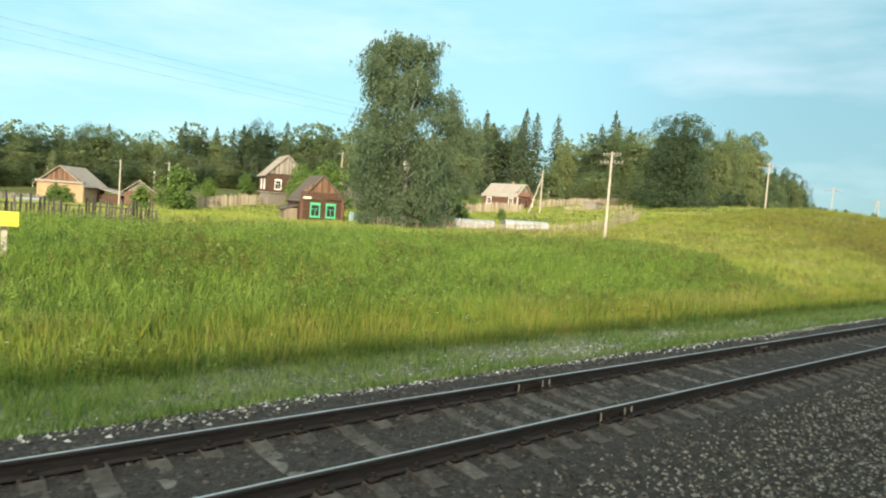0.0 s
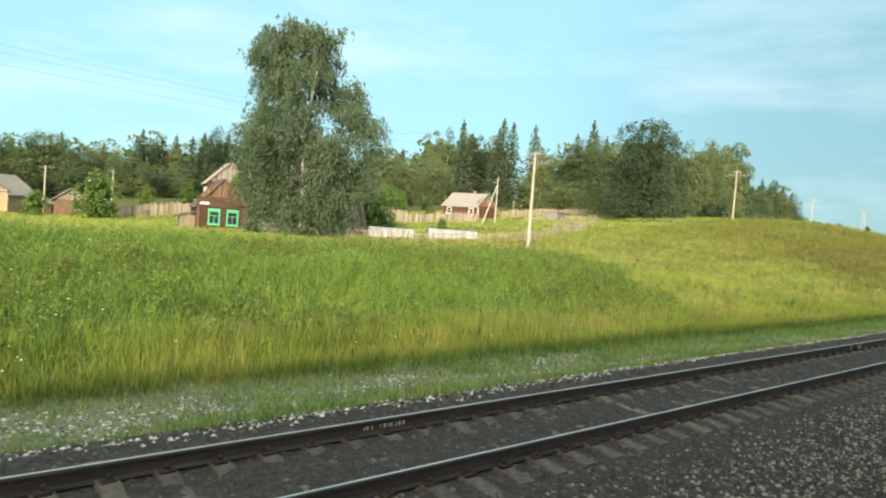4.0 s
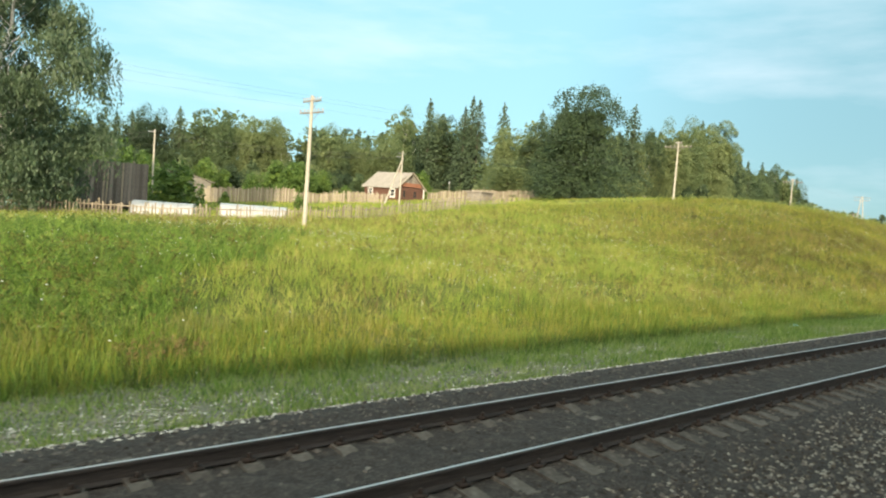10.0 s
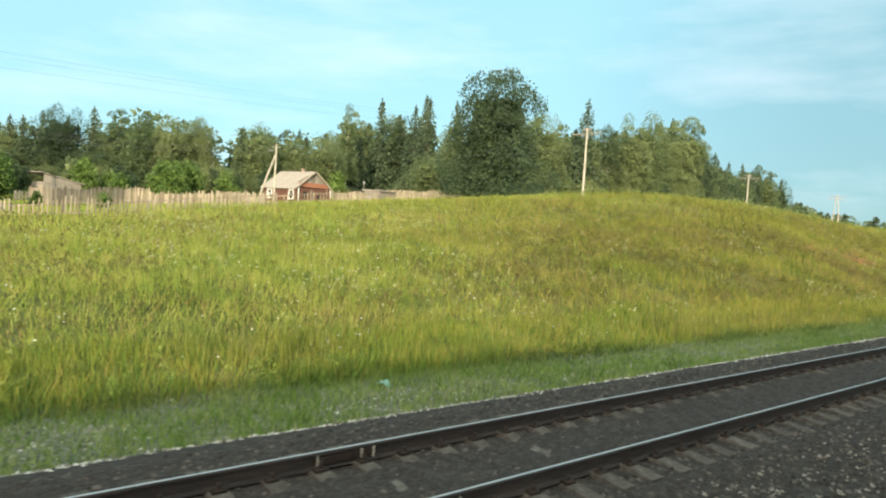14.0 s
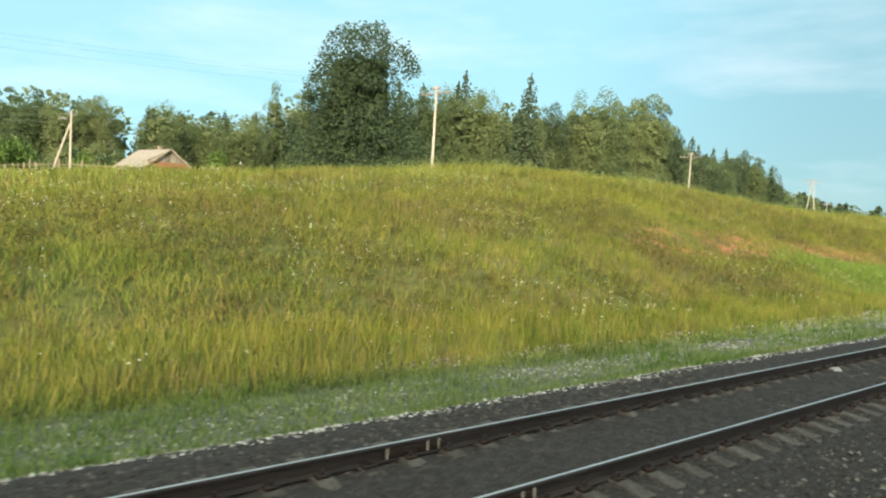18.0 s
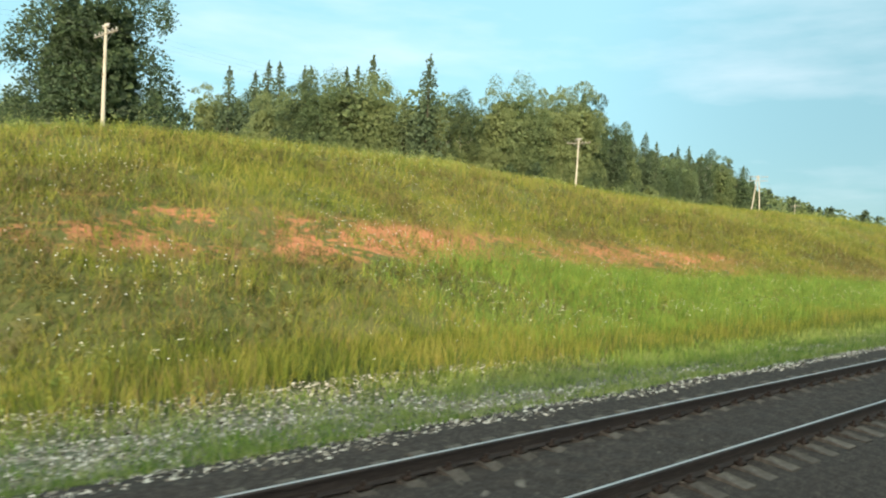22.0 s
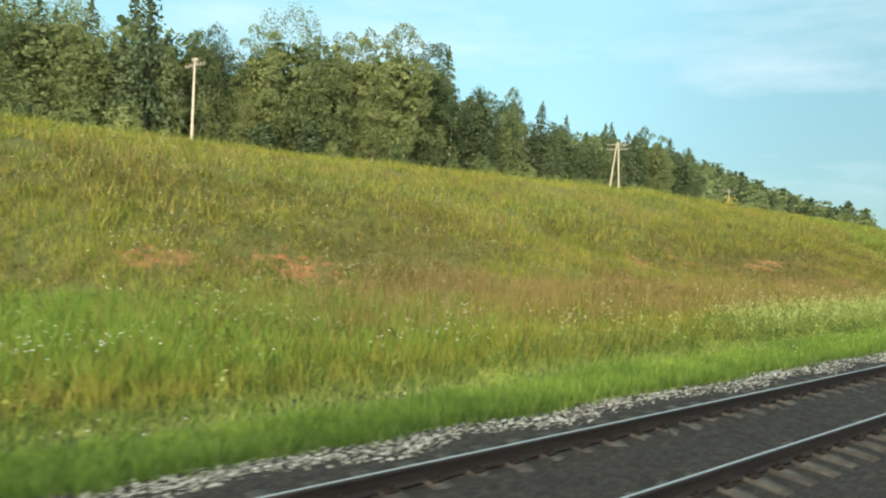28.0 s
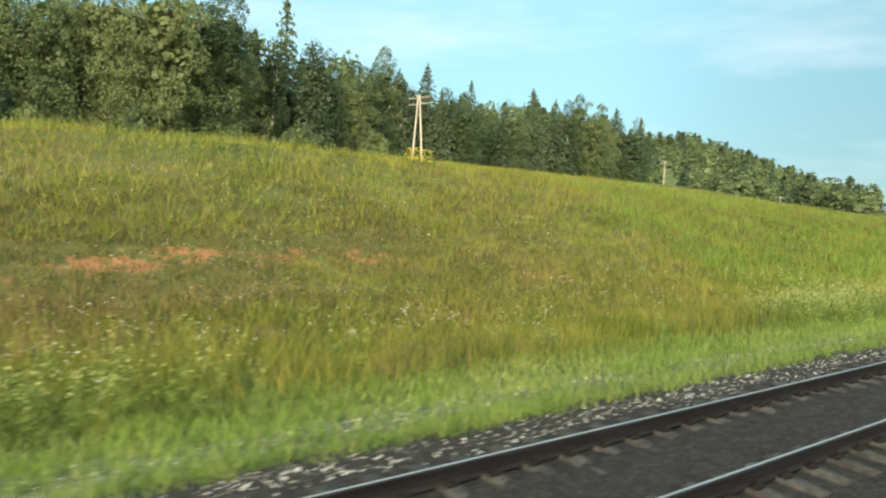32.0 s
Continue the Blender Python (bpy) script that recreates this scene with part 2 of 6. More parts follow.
RED_PAINT = material("faded_red_paint", [(0.192, 0.0798, 0.045), (0.288, 0.126, 0.072), (0.336, 0.168, 0.108)], 1.5, 0.8, 0.3, stretch=(4, 4, 0.6))
PLANK = material("brown_gable_board", [(0.075, 0.045, 0.03), (0.14, 0.085, 0.053), (0.24, 0.15, 0.09)], 1.5, 0.85, 0.4, object_random=0.35, stretch=(5, 5, 0.6))
OLD_PLANK = material("dark_weathered_board", [(0.06, 0.052, 0.042), (0.11, 0.096, 0.078), (0.19, 0.165, 0.135)], 1.2, 0.9, 0.4, object_random=0.5, stretch=(5, 5, 0.6))
GREY_PLANK = material("grey_weathered_board", [(0.13, 0.115, 0.095), (0.22, 0.20, 0.165), (0.32, 0.29, 0.24)], 1.2, 0.9, 0.4, object_random=0.4, stretch=(5, 5, 0.6))
FENCE_WOOD = material("sunlit_fence_board", [(0.162, 0.135, 0.0945), (0.27, 0.227, 0.162), (0.378, 0.324, 0.236)], 0.8, 0.9, 0.3, object_random=0.4, stretch=(3, 3, 0.5))
ROOF = material("weathered_slate_roof", [(0.2, 0.177, 0.147), (0.306, 0.273, 0.229), (0.413, 0.375, 0.319)], 0.9, 0.9, 0.3, stretch=(1, 4, 1))
ROOF_DARK = material("dark_roof", [(0.08, 0.07, 0.06), (0.15, 0.13, 0.11)], 1, 0.9, 0.3)
PAINT_GREEN = material("green_window_paint", [(0.06, 0.36, 0.18), (0.10, 0.50, 0.26)], 3, 0.55, 0.1)
PAINT_WHITE = material("white_window_paint", [(0.68, 0.66, 0.60), (0.80, 0.79, 0.74)], 3, 0.55, 0.1)
PAINT_BLUE = material("faded_blue_paint", [(0.20, 0.34, 0.36), (0.32, 0.46, 0.47)], 2, 0.7, 0.2, object_random=0.2)
PAINT_YELLOW = material("yellow_sign_paint", [(0.72, 0.62, 0.03), (0.82, 0.72, 0.06)], 3, 0.5, 0.05)
FILM = material("milky_plastic_film", [(0.258, 0.271, 0.271), (0.396, 0.414, 0.414)], 1.5, 0.35, 0.3)
BRICK = material("chimney_brick", [(0.22, 0.15, 0.115), (0.34, 0.27, 0.22)], 5, 0.9, 0.4)
PORCELAIN = material("insulator_porcelain", [(0.28, 0.27, 0.25), (0.4, 0.39, 0.37)], 8, 0.35, 0)
STEEL = material("galvanised_steel", [(0.22, 0.22, 0.22), (0.34, 0.34, 0.34)], 3, 0.55, 0.1, metal=0.6)
WIRE = material("dark_wire", [(0.05, 0.05, 0.05), (0.08, 0.08, 0.08)], 1, 0.6, 0, metal=0.4)
PAPER = material("dirty_white_paper", [(0.3, 0.29, 0.25), (0.5, 0.48, 0.43)], 6, 0.8, 0.2)
TURQUOISE = material("pale_turquoise_plastic", [(0.24, 0.46, 0.38), (0.38, 0.6, 0.5)], 6, 0.4, 0.1)
COACH = material("coach_paint", [(0.18, 0.19, 0.20), (0.24, 0.25, 0.26)], 0.6, 0.45, 0.05)
GLASS = bpy.data.materials.new("window_glass")
GLASS.use_nodes = True
gb = GLASS.node_tree.nodes["Principled BSDF"]
gb.inputs["Base Color"].default_value, gb.inputs["Roughness"].default_value = (0.03, 0.035, 0.04, 1), 0.06
gb.inputs["Specular IOR Level"].default_value = 0.8

SLIPS = ((189.5, 25.5, 1.8, 1.6), (195, 25, 2.09, 2.08), (217.2, 23.6, 3.1, 2.3), (222.0, 28.0, 1.6, 1.4), (224.2, 26.6, 1.7, 1.3), (224.9, 23.4, 1.6, 1.0), (226.8, 28.3, 1.6, 1.3), (229.2, 26.1, 1.7, 1.3), (234.2, 26.8, 2.2, 1.5), (237.2, 27.2, 1.9, 1.2), (240.6, 26.0, 2.0, 1.1), (244.5, 25.9, 1.7, 1.0), (251.8, 22.0, 1.9, 1.3))
# soil and turf under the grass, with bare red clay where the bank has slipped
SOIL = bpy.data.materials.new("turf_with_red_clay")
SOIL.use_nodes = True
sn, sl = SOIL.node_tree.nodes, SOIL.node_tree.links
sb = sn["Principled BSDF"]
sb.inputs["Roughness"].default_value, sb.inputs["Specular IOR Level"].default_value = 0.95, 0.1
sg = sn.new("ShaderNodeNewGeometry")
sxyz = sn.new("ShaderNodeSeparateXYZ")
sl.new(sg.outputs["Position"], sxyz.inputs[0])


def soil_noise(scale, detail=5.0):
    t = sn.new("ShaderNodeTexNoise")
    t.inputs["Scale"].default_value, t.inputs["Detail"].default_value = scale, detail
    sl.new(sg.outputs["Position"], t.inputs["Vector"])
    return t.outputs["Fac"]


def soil_math(op, a, b=None, c=None):
    m = sn.new("ShaderNodeMath")
    m.operation = op
    for i, v in enumerate((a, b, c)):
        if isinstance(v, (int, float)):
            m.inputs[i].default_value = v
        elif v is not None:
            sl.new(v, m.inputs[i])
    return m.outputs[0]


def soil_band(socket, low, high, soft):
    a = sn.new("ShaderNodeMapRange")
    a.inputs[1].default_value, a.inputs[2].default_value = low - soft, low + soft
    sl.new(socket, a.inputs[0])
    b = sn.new("ShaderNodeMapRange")
    b.inputs[1].default_value, b.inputs[2].default_value, b.inputs[3].default_value, b.inputs[4].default_value = high - soft, high + soft, 1, 0
    sl.new(socket, b.inputs[0])
    return soil_math("MULTIPLY", a.outputs[0], b.outputs[0])


turf = sn.new("ShaderNodeValToRGB")
te = turf.color_ramp.elements
te[0].position, te[0].color = 0.34, (0.036, 0.05, 0.015, 1)
te[1].position, te[1].color = 0.66, (0.155, 0.125, 0.056, 1)
e = te.new(0.5)
e.color = (0.102, 0.114, 0.035, 1)
sl.new(soil_math("MULTIPLY_ADD", soil_noise(0.15), 0.4, soil_math("MULTIPLY_ADD", soil_noise(1.1), 0.35, soil_math("MULTIPLY", soil_noise(5.0), 0.25))), turf.inputs["Fac"])
dirt = sn.new("ShaderNodeMix")
dirt.data_type = "RGBA"
grit = sn.new("ShaderNodeTexVoronoi")
grit.inputs["Scale"].default_value = 22.0
sl.new(sg.outputs["Position"], grit.inputs["Vector"])
gritty = sn.new("ShaderNodeValToRGB")
for i, (at, colour) in enumerate(((0.2, (0.07, 0.062, 0.046, 1)), (0.8, (0.36, 0.34, 0.29, 1)))):
    gritty.color_ramp.elements[i].position, gritty.color_ramp.elements[i].color = at, colour
sl.new(grit.outputs["Color"], gritty.inputs["Fac"])
sl.new(gritty.outputs["Color"], dirt.inputs[7])
sl.new(turf.outputs["Color"], dirt.inputs[6])
sl.new(soil_math("MULTIPLY", soil_band(sxyz.outputs["Y"], 6.0, 11.7, 0.5), 0.5), dirt.inputs[0])
clay = sn.new("ShaderNodeMix")
clay.data_type = "RGBA"
clay.inputs[7].default_value = (0.40, 0.17, 0.085, 1)
sl.new(dirt.outputs[2], clay.inputs[6])
bare = soil_math("MULTIPLY_ADD", soil_noise(0.12, 3), 0.45, soil_math("MULTIPLY_ADD", soil_noise(0.6), 0.3, soil_math("MULTIPLY", soil_noise(2.6), 0.25)))
patch = soil_band(bare, 0.482, 3.0, 0.022)
slipz = soil_math("ADD", sxyz.outputs["Z"], soil_math("MULTIPLY_ADD", sxyz.outputs["X"], 0.034, -6.52))
bandz = soil_math("MULTIPLY", soil_band(slipz, -0.85, 0.65, 0.3), soil_band(sxyz.outputs["X"], 129, 181, 4))
worn = soil_math("MULTIPLY", soil_math("MULTIPLY", bandz, soil_band(sxyz.outputs["Y"], 19, 33, 1.0)), patch)
# single slips further along the bank
ragged = soil_math("MULTIPLY_ADD", soil_noise(1.3, 9), 7.5, -3.6)
for cx, cy, ax, ay in SLIPS:
    ex = soil_math("MULTIPLY", soil_math("SUBTRACT", sxyz.outputs["X"], float(cx)), 1 / ax)
    ey = soil_math("MULTIPLY", soil_math("SUBTRACT", sxyz.outputs["Y"], float(cy)), 1 / ay)
    round_ = soil_math("ADD", soil_math("MULTIPLY", ex, ex), soil_math("MULTIPLY", ey, ey))
    worn = soil_math("MAXIMUM", worn, soil_math("MULTIPLY", soil_band(soil_math("ADD", round_, ragged), -9.0, 0.35, 0.45), 0.75))
sl.new(worn, clay.inputs[0])
sl.new(clay.outputs[2], sb.inputs["Base Color"])
sbump = sn.new("ShaderNodeBump")
sbump.inputs["Strength"].default_value, sbump.inputs["Distance"].default_value = 0.8, 0.15
sl.new(soil_noise(3.0), sbump.inputs["Height"])
sl.new(sbump.outputs["Normal"], sb.inputs["Normal"])

# ---- building helpers ----


def np_mesh(name, verts, faces, mat, smooth=False):
    """One mesh from arrays; all faces have the same number of corners."""
    faces = np.asarray(faces, dtype=np.int32)
    me = bpy.data.meshes.new(name)
    me.vertices.add(len(verts))
    me.vertices.foreach_set("co", np.asarray(verts, dtype=np.float32).ravel())
    k = faces.shape[1]
    me.loops.add(faces.size)
    me.loops.foreach_set("vertex_index", faces.ravel())
    me.polygons.add(len(faces))
    me.polygons.foreach_set("loop_start", np.arange(0, faces.size, k, dtype=np.int32))
    if smooth:
        me.polygons.foreach_set("use_smooth", np.ones(len(faces), dtype=bool))
    me.update(calc_edges=True)
    me.validate()
    me.materials.append(mat)
    return me


def bm_mesh(name, bm, mat):
    bmesh.ops.recalc_face_normals(bm, faces=bm.faces)
    me = bpy.data.meshes.new(name)
    bm.to_mesh(me)
    bm.free()
    me.materials.append(mat)
    return me


def part(name, bm, mat, parent, label="", at=None):
    """Links a bmesh or mesh as one part under a thing or under a part."""
    me = bm if isinstance(bm, bpy.types.Mesh) else bm_mesh(name, bm, mat)
    ob = new(name, me)
    ob.parent = parent
    if at is not None:
        ob.matrix_basis = at
    return tagged(ob, label) if label else ob


def thing(name, at, label, category, group="", kind=""):
    ob = new(name)
    ob.empty_display_size = 0.2
    ob.matrix_basis = at if isinstance(at, Matrix) else pose(*at)
    return tagged(ob, label, category, group, kind)


def box(bm, c, s, m=None):
    r = bmesh.ops.create_cube(bm, size=1.0)
    t = Matrix.Translation(c) @ Matrix.Diagonal((*s, 1))
    bmesh.ops.transform(bm, matrix=(m @ t if m else t), verts=r["verts"])
    return r["verts"]


def tube(bm, p, q, r1, r2, n=8, cap=True):
    p, q = Vector(p), Vector(q)
    d = q - p
    rings = []
    turn = d.to_track_quat("Z", "Y").to_matrix()
    for o, r in ((p, r1), (q, r2)):
        rings.append([bm.verts.new(o + turn @ Vector((r * math.cos(2 * math.pi * i / n), r * math.sin(2 * math.pi * i / n), 0))) for i in range(n)])
    for i in range(n):
        bm.faces.new((rings[0][i], rings[0][(i + 1) % n], rings[1][(i + 1) % n], rings[1][i]))
    if cap:
        bm.faces.new(rings[0][::-1])
        bm.faces.new(rings[1])


def beam(bm, p, q, w, d):
    p, q = Vector(p), Vector(q)
    v = q - p
    m = Matrix.Translation((p + q) / 2) @ v.to_track_quat("Z", "Y").to_matrix().to_4x4()
    box(bm, (0, 0, 0), (w, d, v.length), m)


def bm_box(*boxes):
    bm = bmesh.new()
    for c, s in boxes:
        box(bm, c, s)
    return bm


def bm_beam(*beams):
    bm = bmesh.new()
    for b in beams:
        beam(bm, *b)
    return bm


def bm_tube(*tubes):
    bm = bmesh.new()
    for t in tubes:
        tube(bm, *t)
    return bm


def prism(pts, x0, x1):
    """A solid with the outline pts (y, z), from x0 to x1."""
    bm = bmesh.new()
    a = [bm.verts.new((x0, y, z)) for y, z in pts]
    b = [bm.verts.new((x1, y, z)) for y, z in pts]
    n = len(pts)
    for i in range(n):
        bm.faces.new((a[i], a[(i + 1) % n], b[(i + 1) % n], b[i]))
    bm.faces.new(a[::-1])
    bm.faces.new(b)
    return bm


# ---- ground ----
# the lie of the land: how high the ground is along the railway, line by line away from it
GX = np.array([-400, -60, 20, 50, 72, 84, 96, 110, 124, 140, 162, 184, 204, 222, 245, 280, 350, 470, 700, 1500], float)
LINES = []


def land(y, *stations):
    """One line of ground at the distance y, from stations of (x, height)."""
    xs, zs = zip(*stations)
    LINES.append((y, np.interp(GX, xs, zs)))


land(-400, (-400, -1.2), (1500, -1.2))
land(-8, (-400, -0.9), (1500, -0.9))
land(7.8, (-400, -0.62), (1500, -0.62))
land(9.5, (-400, -0.86), (1500, -0.86))
land(12, (-400, -1.2), (96, -1.1), (222, -1.8), (350, -1), (470, -0.6), (1500, -0.6))
land(15, (-400, -0.8), (110, -0.5), (140, -0.8), (162, -1.3), (222, -1.8), (350, -0.6), (470, 0), (1500, 0))
land(18, (-400, -0.2), (84, 0.1), (110, 0.6), (124, 0.6), (140, 0.3), (162, -0.8), (222, -1.7), (350, 0.2), (470, 0.8), (1500, 0.8))
land(22, (-400, 0.2), (84, 0.5), (110, 1.6), (124, 1.9), (140, 1.5), (162, -0.2), (222, -1.5), (280, 0.3), (350, 1.2), (470, 1.6), (1500, 1.6))
land(28, (-400, 0.3), (72, 0.6), (84, 0.8), (124, 3.4), (140, 3.8), (162, 1.5), (184, 0.8), (204, 0.7), (222, -0.3), (280, 1.8), (350, 0.4), (700, -1), (1500, -1))
land(36, (-400, 0.2), (72, 0.6), (84, 1.2), (96, 2.2), (110, 3.4), (124, 4.7), (140, 6), (162, 5.7), (184, 4.6), (204, 3.6), (222, 2.8), (280, 3.3), (350, 1.0), (700, -1.5), (1500, -1.5))
land(45, (-400, 0.1), (50, 0.4), (72, 0.7), (84, 1.4), (96, 2.7), (110, 3.9), (124, 5.1), (140, 6.85), (162, 7.1), (184, 6.1), (204, 5.8), (222, 5.8), (245, 5.9), (280, 4.7), (350, 1.4), (700, -2), (1500, -2))
land(60, (-400, -0.5), (-60, -0.3), (50, 0.2), (72, 0.6), (84, 1.4), (110, 3.8), (124, 4.8), (140, 6.8), (162, 7.6), (184, 6.6), (222, 6.6), (245, 6.6), (280, 5.8), (350, 2.2), (470, 0.8), (700, -2), (1500, -2))
land(80, (-400, -1), (-60, -1), (50, -0.2), (72, 0.5), (110, 3.1), (124, 4.4), (162, 7.6), (184, 7.6), (280, 7.6), (350, 4.4), (470, 1.2), (700, -2), (1500, -2))
land(100, (-400, -1.5), (-60, -1.5), (50, -0.9), (96, 2.3), (124, 3.9), (140, 5.9), (162, 7.8), (184, 8.8), (204, 9.2), (280, 9.6), (350, 8.4), (470, 3), (700, -2), (1500, -2))
land(120, (-400, -2), (-60, -2), (20, -1.8), (50, -1.5), (72, 2), (84, 2.8), (124, 4.8), (162, 7.8), (184, 9), (204, 9.5), (222, 9.6), (350, 9.4), (470, 4), (700, -2), (1500, -2))
land(150, (-400, -2), (-60, -2), (20, -1.6), (50, -0.5), (72, 2.6), (96, 4.2), (184, 9.2), (204, 9.8), (350, 9.8), (470, 6), (700, 0), (1500, 0))
land(200, (-400, -1), (-60, -1), (20, 0), (50, 1.5), (84, 4.5), (96, 5), (140, 8), (184, 10), (350, 10), (470, 9), (700, 4), (1500, 4))
land(320, (-400, 0), (-60, 0), (20, 2), (50, 3), (72, 4), (124, 8), (162, 10), (470, 10), (700, 8), (1500, 8))
land(1500, (-400, 4), (1500, 4))
GY = np.array([y for y, zs in LINES], float)
GZ = np.array([zs for y, zs in LINES])


def height(x, y):
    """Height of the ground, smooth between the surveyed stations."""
    x, y = np.asarray(x, float), np.asarray(y, float)
    out = np.zeros(np.broadcast(x, y).shape)
    for ox, oy, w in ((0, 0, 0.36), (5, 0, 0.16), (-5, 0, 0.16), (0, 1.2, 0.16), (0, -1.2, 0.16)):
        px, py = np.clip(x + ox, -399, 1499), np.clip(y + oy, -399, 1499)
        i = np.clip(np.searchsorted(GX, px) - 1, 0, len(GX) - 2)
        j = np.clip(np.searchsorted(GY, py) - 1, 0, len(GY) - 2)
        u, v = (px - GX[i]) / (GX[i + 1] - GX[i]), (py - GY[j]) / (GY[j + 1] - GY[j])
        u = u * u * (3 - 2 * u)
        out += w * ((GZ[j, i] * (1 - u) + GZ[j, i + 1] * u) * (1 - v) + (GZ[j + 1, i] * (1 - u) + GZ[j + 1, i + 1] * u) * v)
    rise = np.clip((y - 11) / 6, 0, 1)
    out += rise * (0.10 * np.sin(x * 0.63 + 1.7 * np.sin(y * 0.31)) * np.sin(y * 0.5 + x * 0.11) + 0.07 * np.sin(x * 1.31 + 2) * np.sin(y * 1.13 + 0.7 * x))
    # a wooded hill far along the line
    far, side = np.hypot(x - 230, y), np.degrees(np.arctan2(y, x - 230))
    k = np.clip((far - 420) / 580, 0, 1)
    out += np.interp(side, [15, 22.6, 24, 26.6, 29.5, 32, 36, 46, 60], [0, 0, 2, 20, 39, 58, 78, 80, 0]) * k * k * (3 - 2 * k)
    return out


def h(x, y):
    return float(height(x, y))


def bed_level(x, y):
    return np.interp(y, [-9.5, -8, 2.3, 3.0, 6.3, 7.0, 7.6, 8.4], [-0.95, -0.22, -0.27, -0.205, -0.205, -0.36, -0.56, -1.0])


def slope_level(x, y):
    return np.maximum(bed_level(x, y), height(x, y))


LATTICE = np.random.default_rng(99).random((64, 64))


def field(x, y, size, shift=0):
    """Smooth random patches from 0 to 1, about as wide as size."""
    x, y = np.asarray(x) / size + 17.3 * shift, np.asarray(y) / size + 5.7 * shift
    i, j = np.floor(x).astype(int), np.floor(y).astype(int)
    u, v = x - i, y - j
    u, v = u * u * (3 - 2 * u), v * v * (3 - 2 * v)
    a, b = LATTICE[i % 64, j % 64], LATTICE[(i + 1) % 64, j % 64]
    c, d = LATTICE[i % 64, (j + 1) % 64], LATTICE[(i + 1) % 64, (j + 1) % 64]
    return (a * (1 - u) + b * u) * (1 - v) + (c * (1 - u) + d * u) * v


def patchy(x, y, size, shift=0):
    """Patches at two scales, from 0 to 1."""
    return 0.65 * field(x, y, size, shift) + 0.35 * field(x, y, size * 0.37, shift + 3)


def gravel_edge(x):
    """How far from the line the dark ballast gives way to pale gravel."""
    return np.interp(x, [20, 29, 40, 47, 61, 70, 88, 103, 124, 149, 172, 186, 210, 240], [6.0, 6.4, 6.15, 6.6, 6.75, 7.1, 7.0, 6.75, 6.35, 6.35, 6.3, 6.15, 5.9, 5.9]) + 0.12 * np.sin(x * 1.7 + np.sin(x * 0.6))


def gravelly(x, y):
    """How much of the verge is bare gravel, from 0 to 1."""
    much = np.interp(x, [16, 26, 30, 50, 62, 75, 92, 106, 119, 135, 143, 160, 172, 183, 222, 228, 262], [0.15, 0.2, 0.9, 0.9, 0.8, 0.5, 0.25, 0.5, 1.0, 1.0, 0.45, 0.7, 0.55, 0.15, 0.15, 0.55, 0.5])
    mid = np.interp(x, [16, 30, 45, 55, 75, 90, 112, 120, 142, 155, 190, 230], [7.6, 8.8, 9.8, 8.9, 9.7, 9.0, 9.7, 9.4, 9.4, 8.6, 9.8, 8.4])
    half = np.interp(x, [16, 30, 45, 55, 75, 112, 120, 142, 155, 230], [0.6, 1.0, 1.6, 0.9, 1.1, 1.1, 2.2, 2.2, 1.3, 1.2])
    strip = much * np.exp(-((y - mid) / half) ** 2) * np.clip(2.2 * patchy(x, y * 1.7, 2.6, 1) - 0.45, 0, 1)
    return np.clip(strip + 0.26 * np.interp(x, [114, 121, 134, 140], [0, 1, 1, 0]) * np.interp(y, [7.0, 8.0, 11.2, 12.0], [0.3, 1, 1, 0]) + 0.85 * np.exp(-((y - 11.8) / 0.4) ** 2) * np.interp(x, [101, 106, 138, 143], [0, 1, 1, 0]) * np.clip(3 * field(x, y, 1.8, 8) - 0.5, 0, 1), 0, 1)


gx = np.concatenate([-np.geomspace(1, 1400, 14)[::-1], np.arange(0, 340, 1.0), np.arange(340, 520, 4.0), 520 + np.geomspace(5, 2400, 40)])
gy = np.concatenate([-8 - np.geomspace(1, 1200, 10)[::-1], np.arange(-8, 7, 3.0), np.arange(7, 48, 0.7), np.arange(48, 130, 3.0), 130 + np.geomspace(4, 2200, 36)])
mx, my = np.meshgrid(gx, gy, indexing="ij")
mz = height(mx, my)
ni, nj = mx.shape
idx = np.arange(ni * nj).reshape(ni, nj)
quads = np.stack([idx[:-1, :-1], idx[1:, :-1], idx[1:, 1:], idx[:-1, 1:]], -1).reshape(-1, 4)
ground = new("ground", np_mesh("ground", np.stack([mx, my, mz], -1).reshape(-1, 3), quads, SOIL, True))
tagged(ground, "uneven grassy ground with bare red clay patches on the bank", "ground", kind="structure")

# ---- track ----
RAIL_NEAR, RAIL_FAR = 3.71, 5.30
TRACK_MID = (RAIL_NEAR + RAIL_FAR) / 2
bed = new("track_bed", bm_mesh("track_bed", prism([(-9.5, -0.95), (-8, -0.22), (2.3, -0.27), (3.0, -0.205), (6.3, -0.205), (7.0, -0.36), (7.6, -0.56), (8.4, -1.0)], -200, 900), BALLAST))
tagged(bed, "dark oil-stained ballast bed under the railway track", "track bed", kind="structure")

track = thing("railway_track", (0, TRACK_MID, 0), "railway track with polished rails on concrete sleepers in dark ballast", "railway track")
profile = [(-0.075, -0.18), (0.075, -0.18), (0.075, -0.168), (0.012, -0.152), (0.009, -0.045), (0.036, -0.034), (0.0365, -0.008), (0.029, 0.0), (-0.029, 0.0), (-0.0365, -0.008), (-0.036, -0.034), (-0.009, -0.045), (-0.012, -0.152), (-0.075, -0.168)]
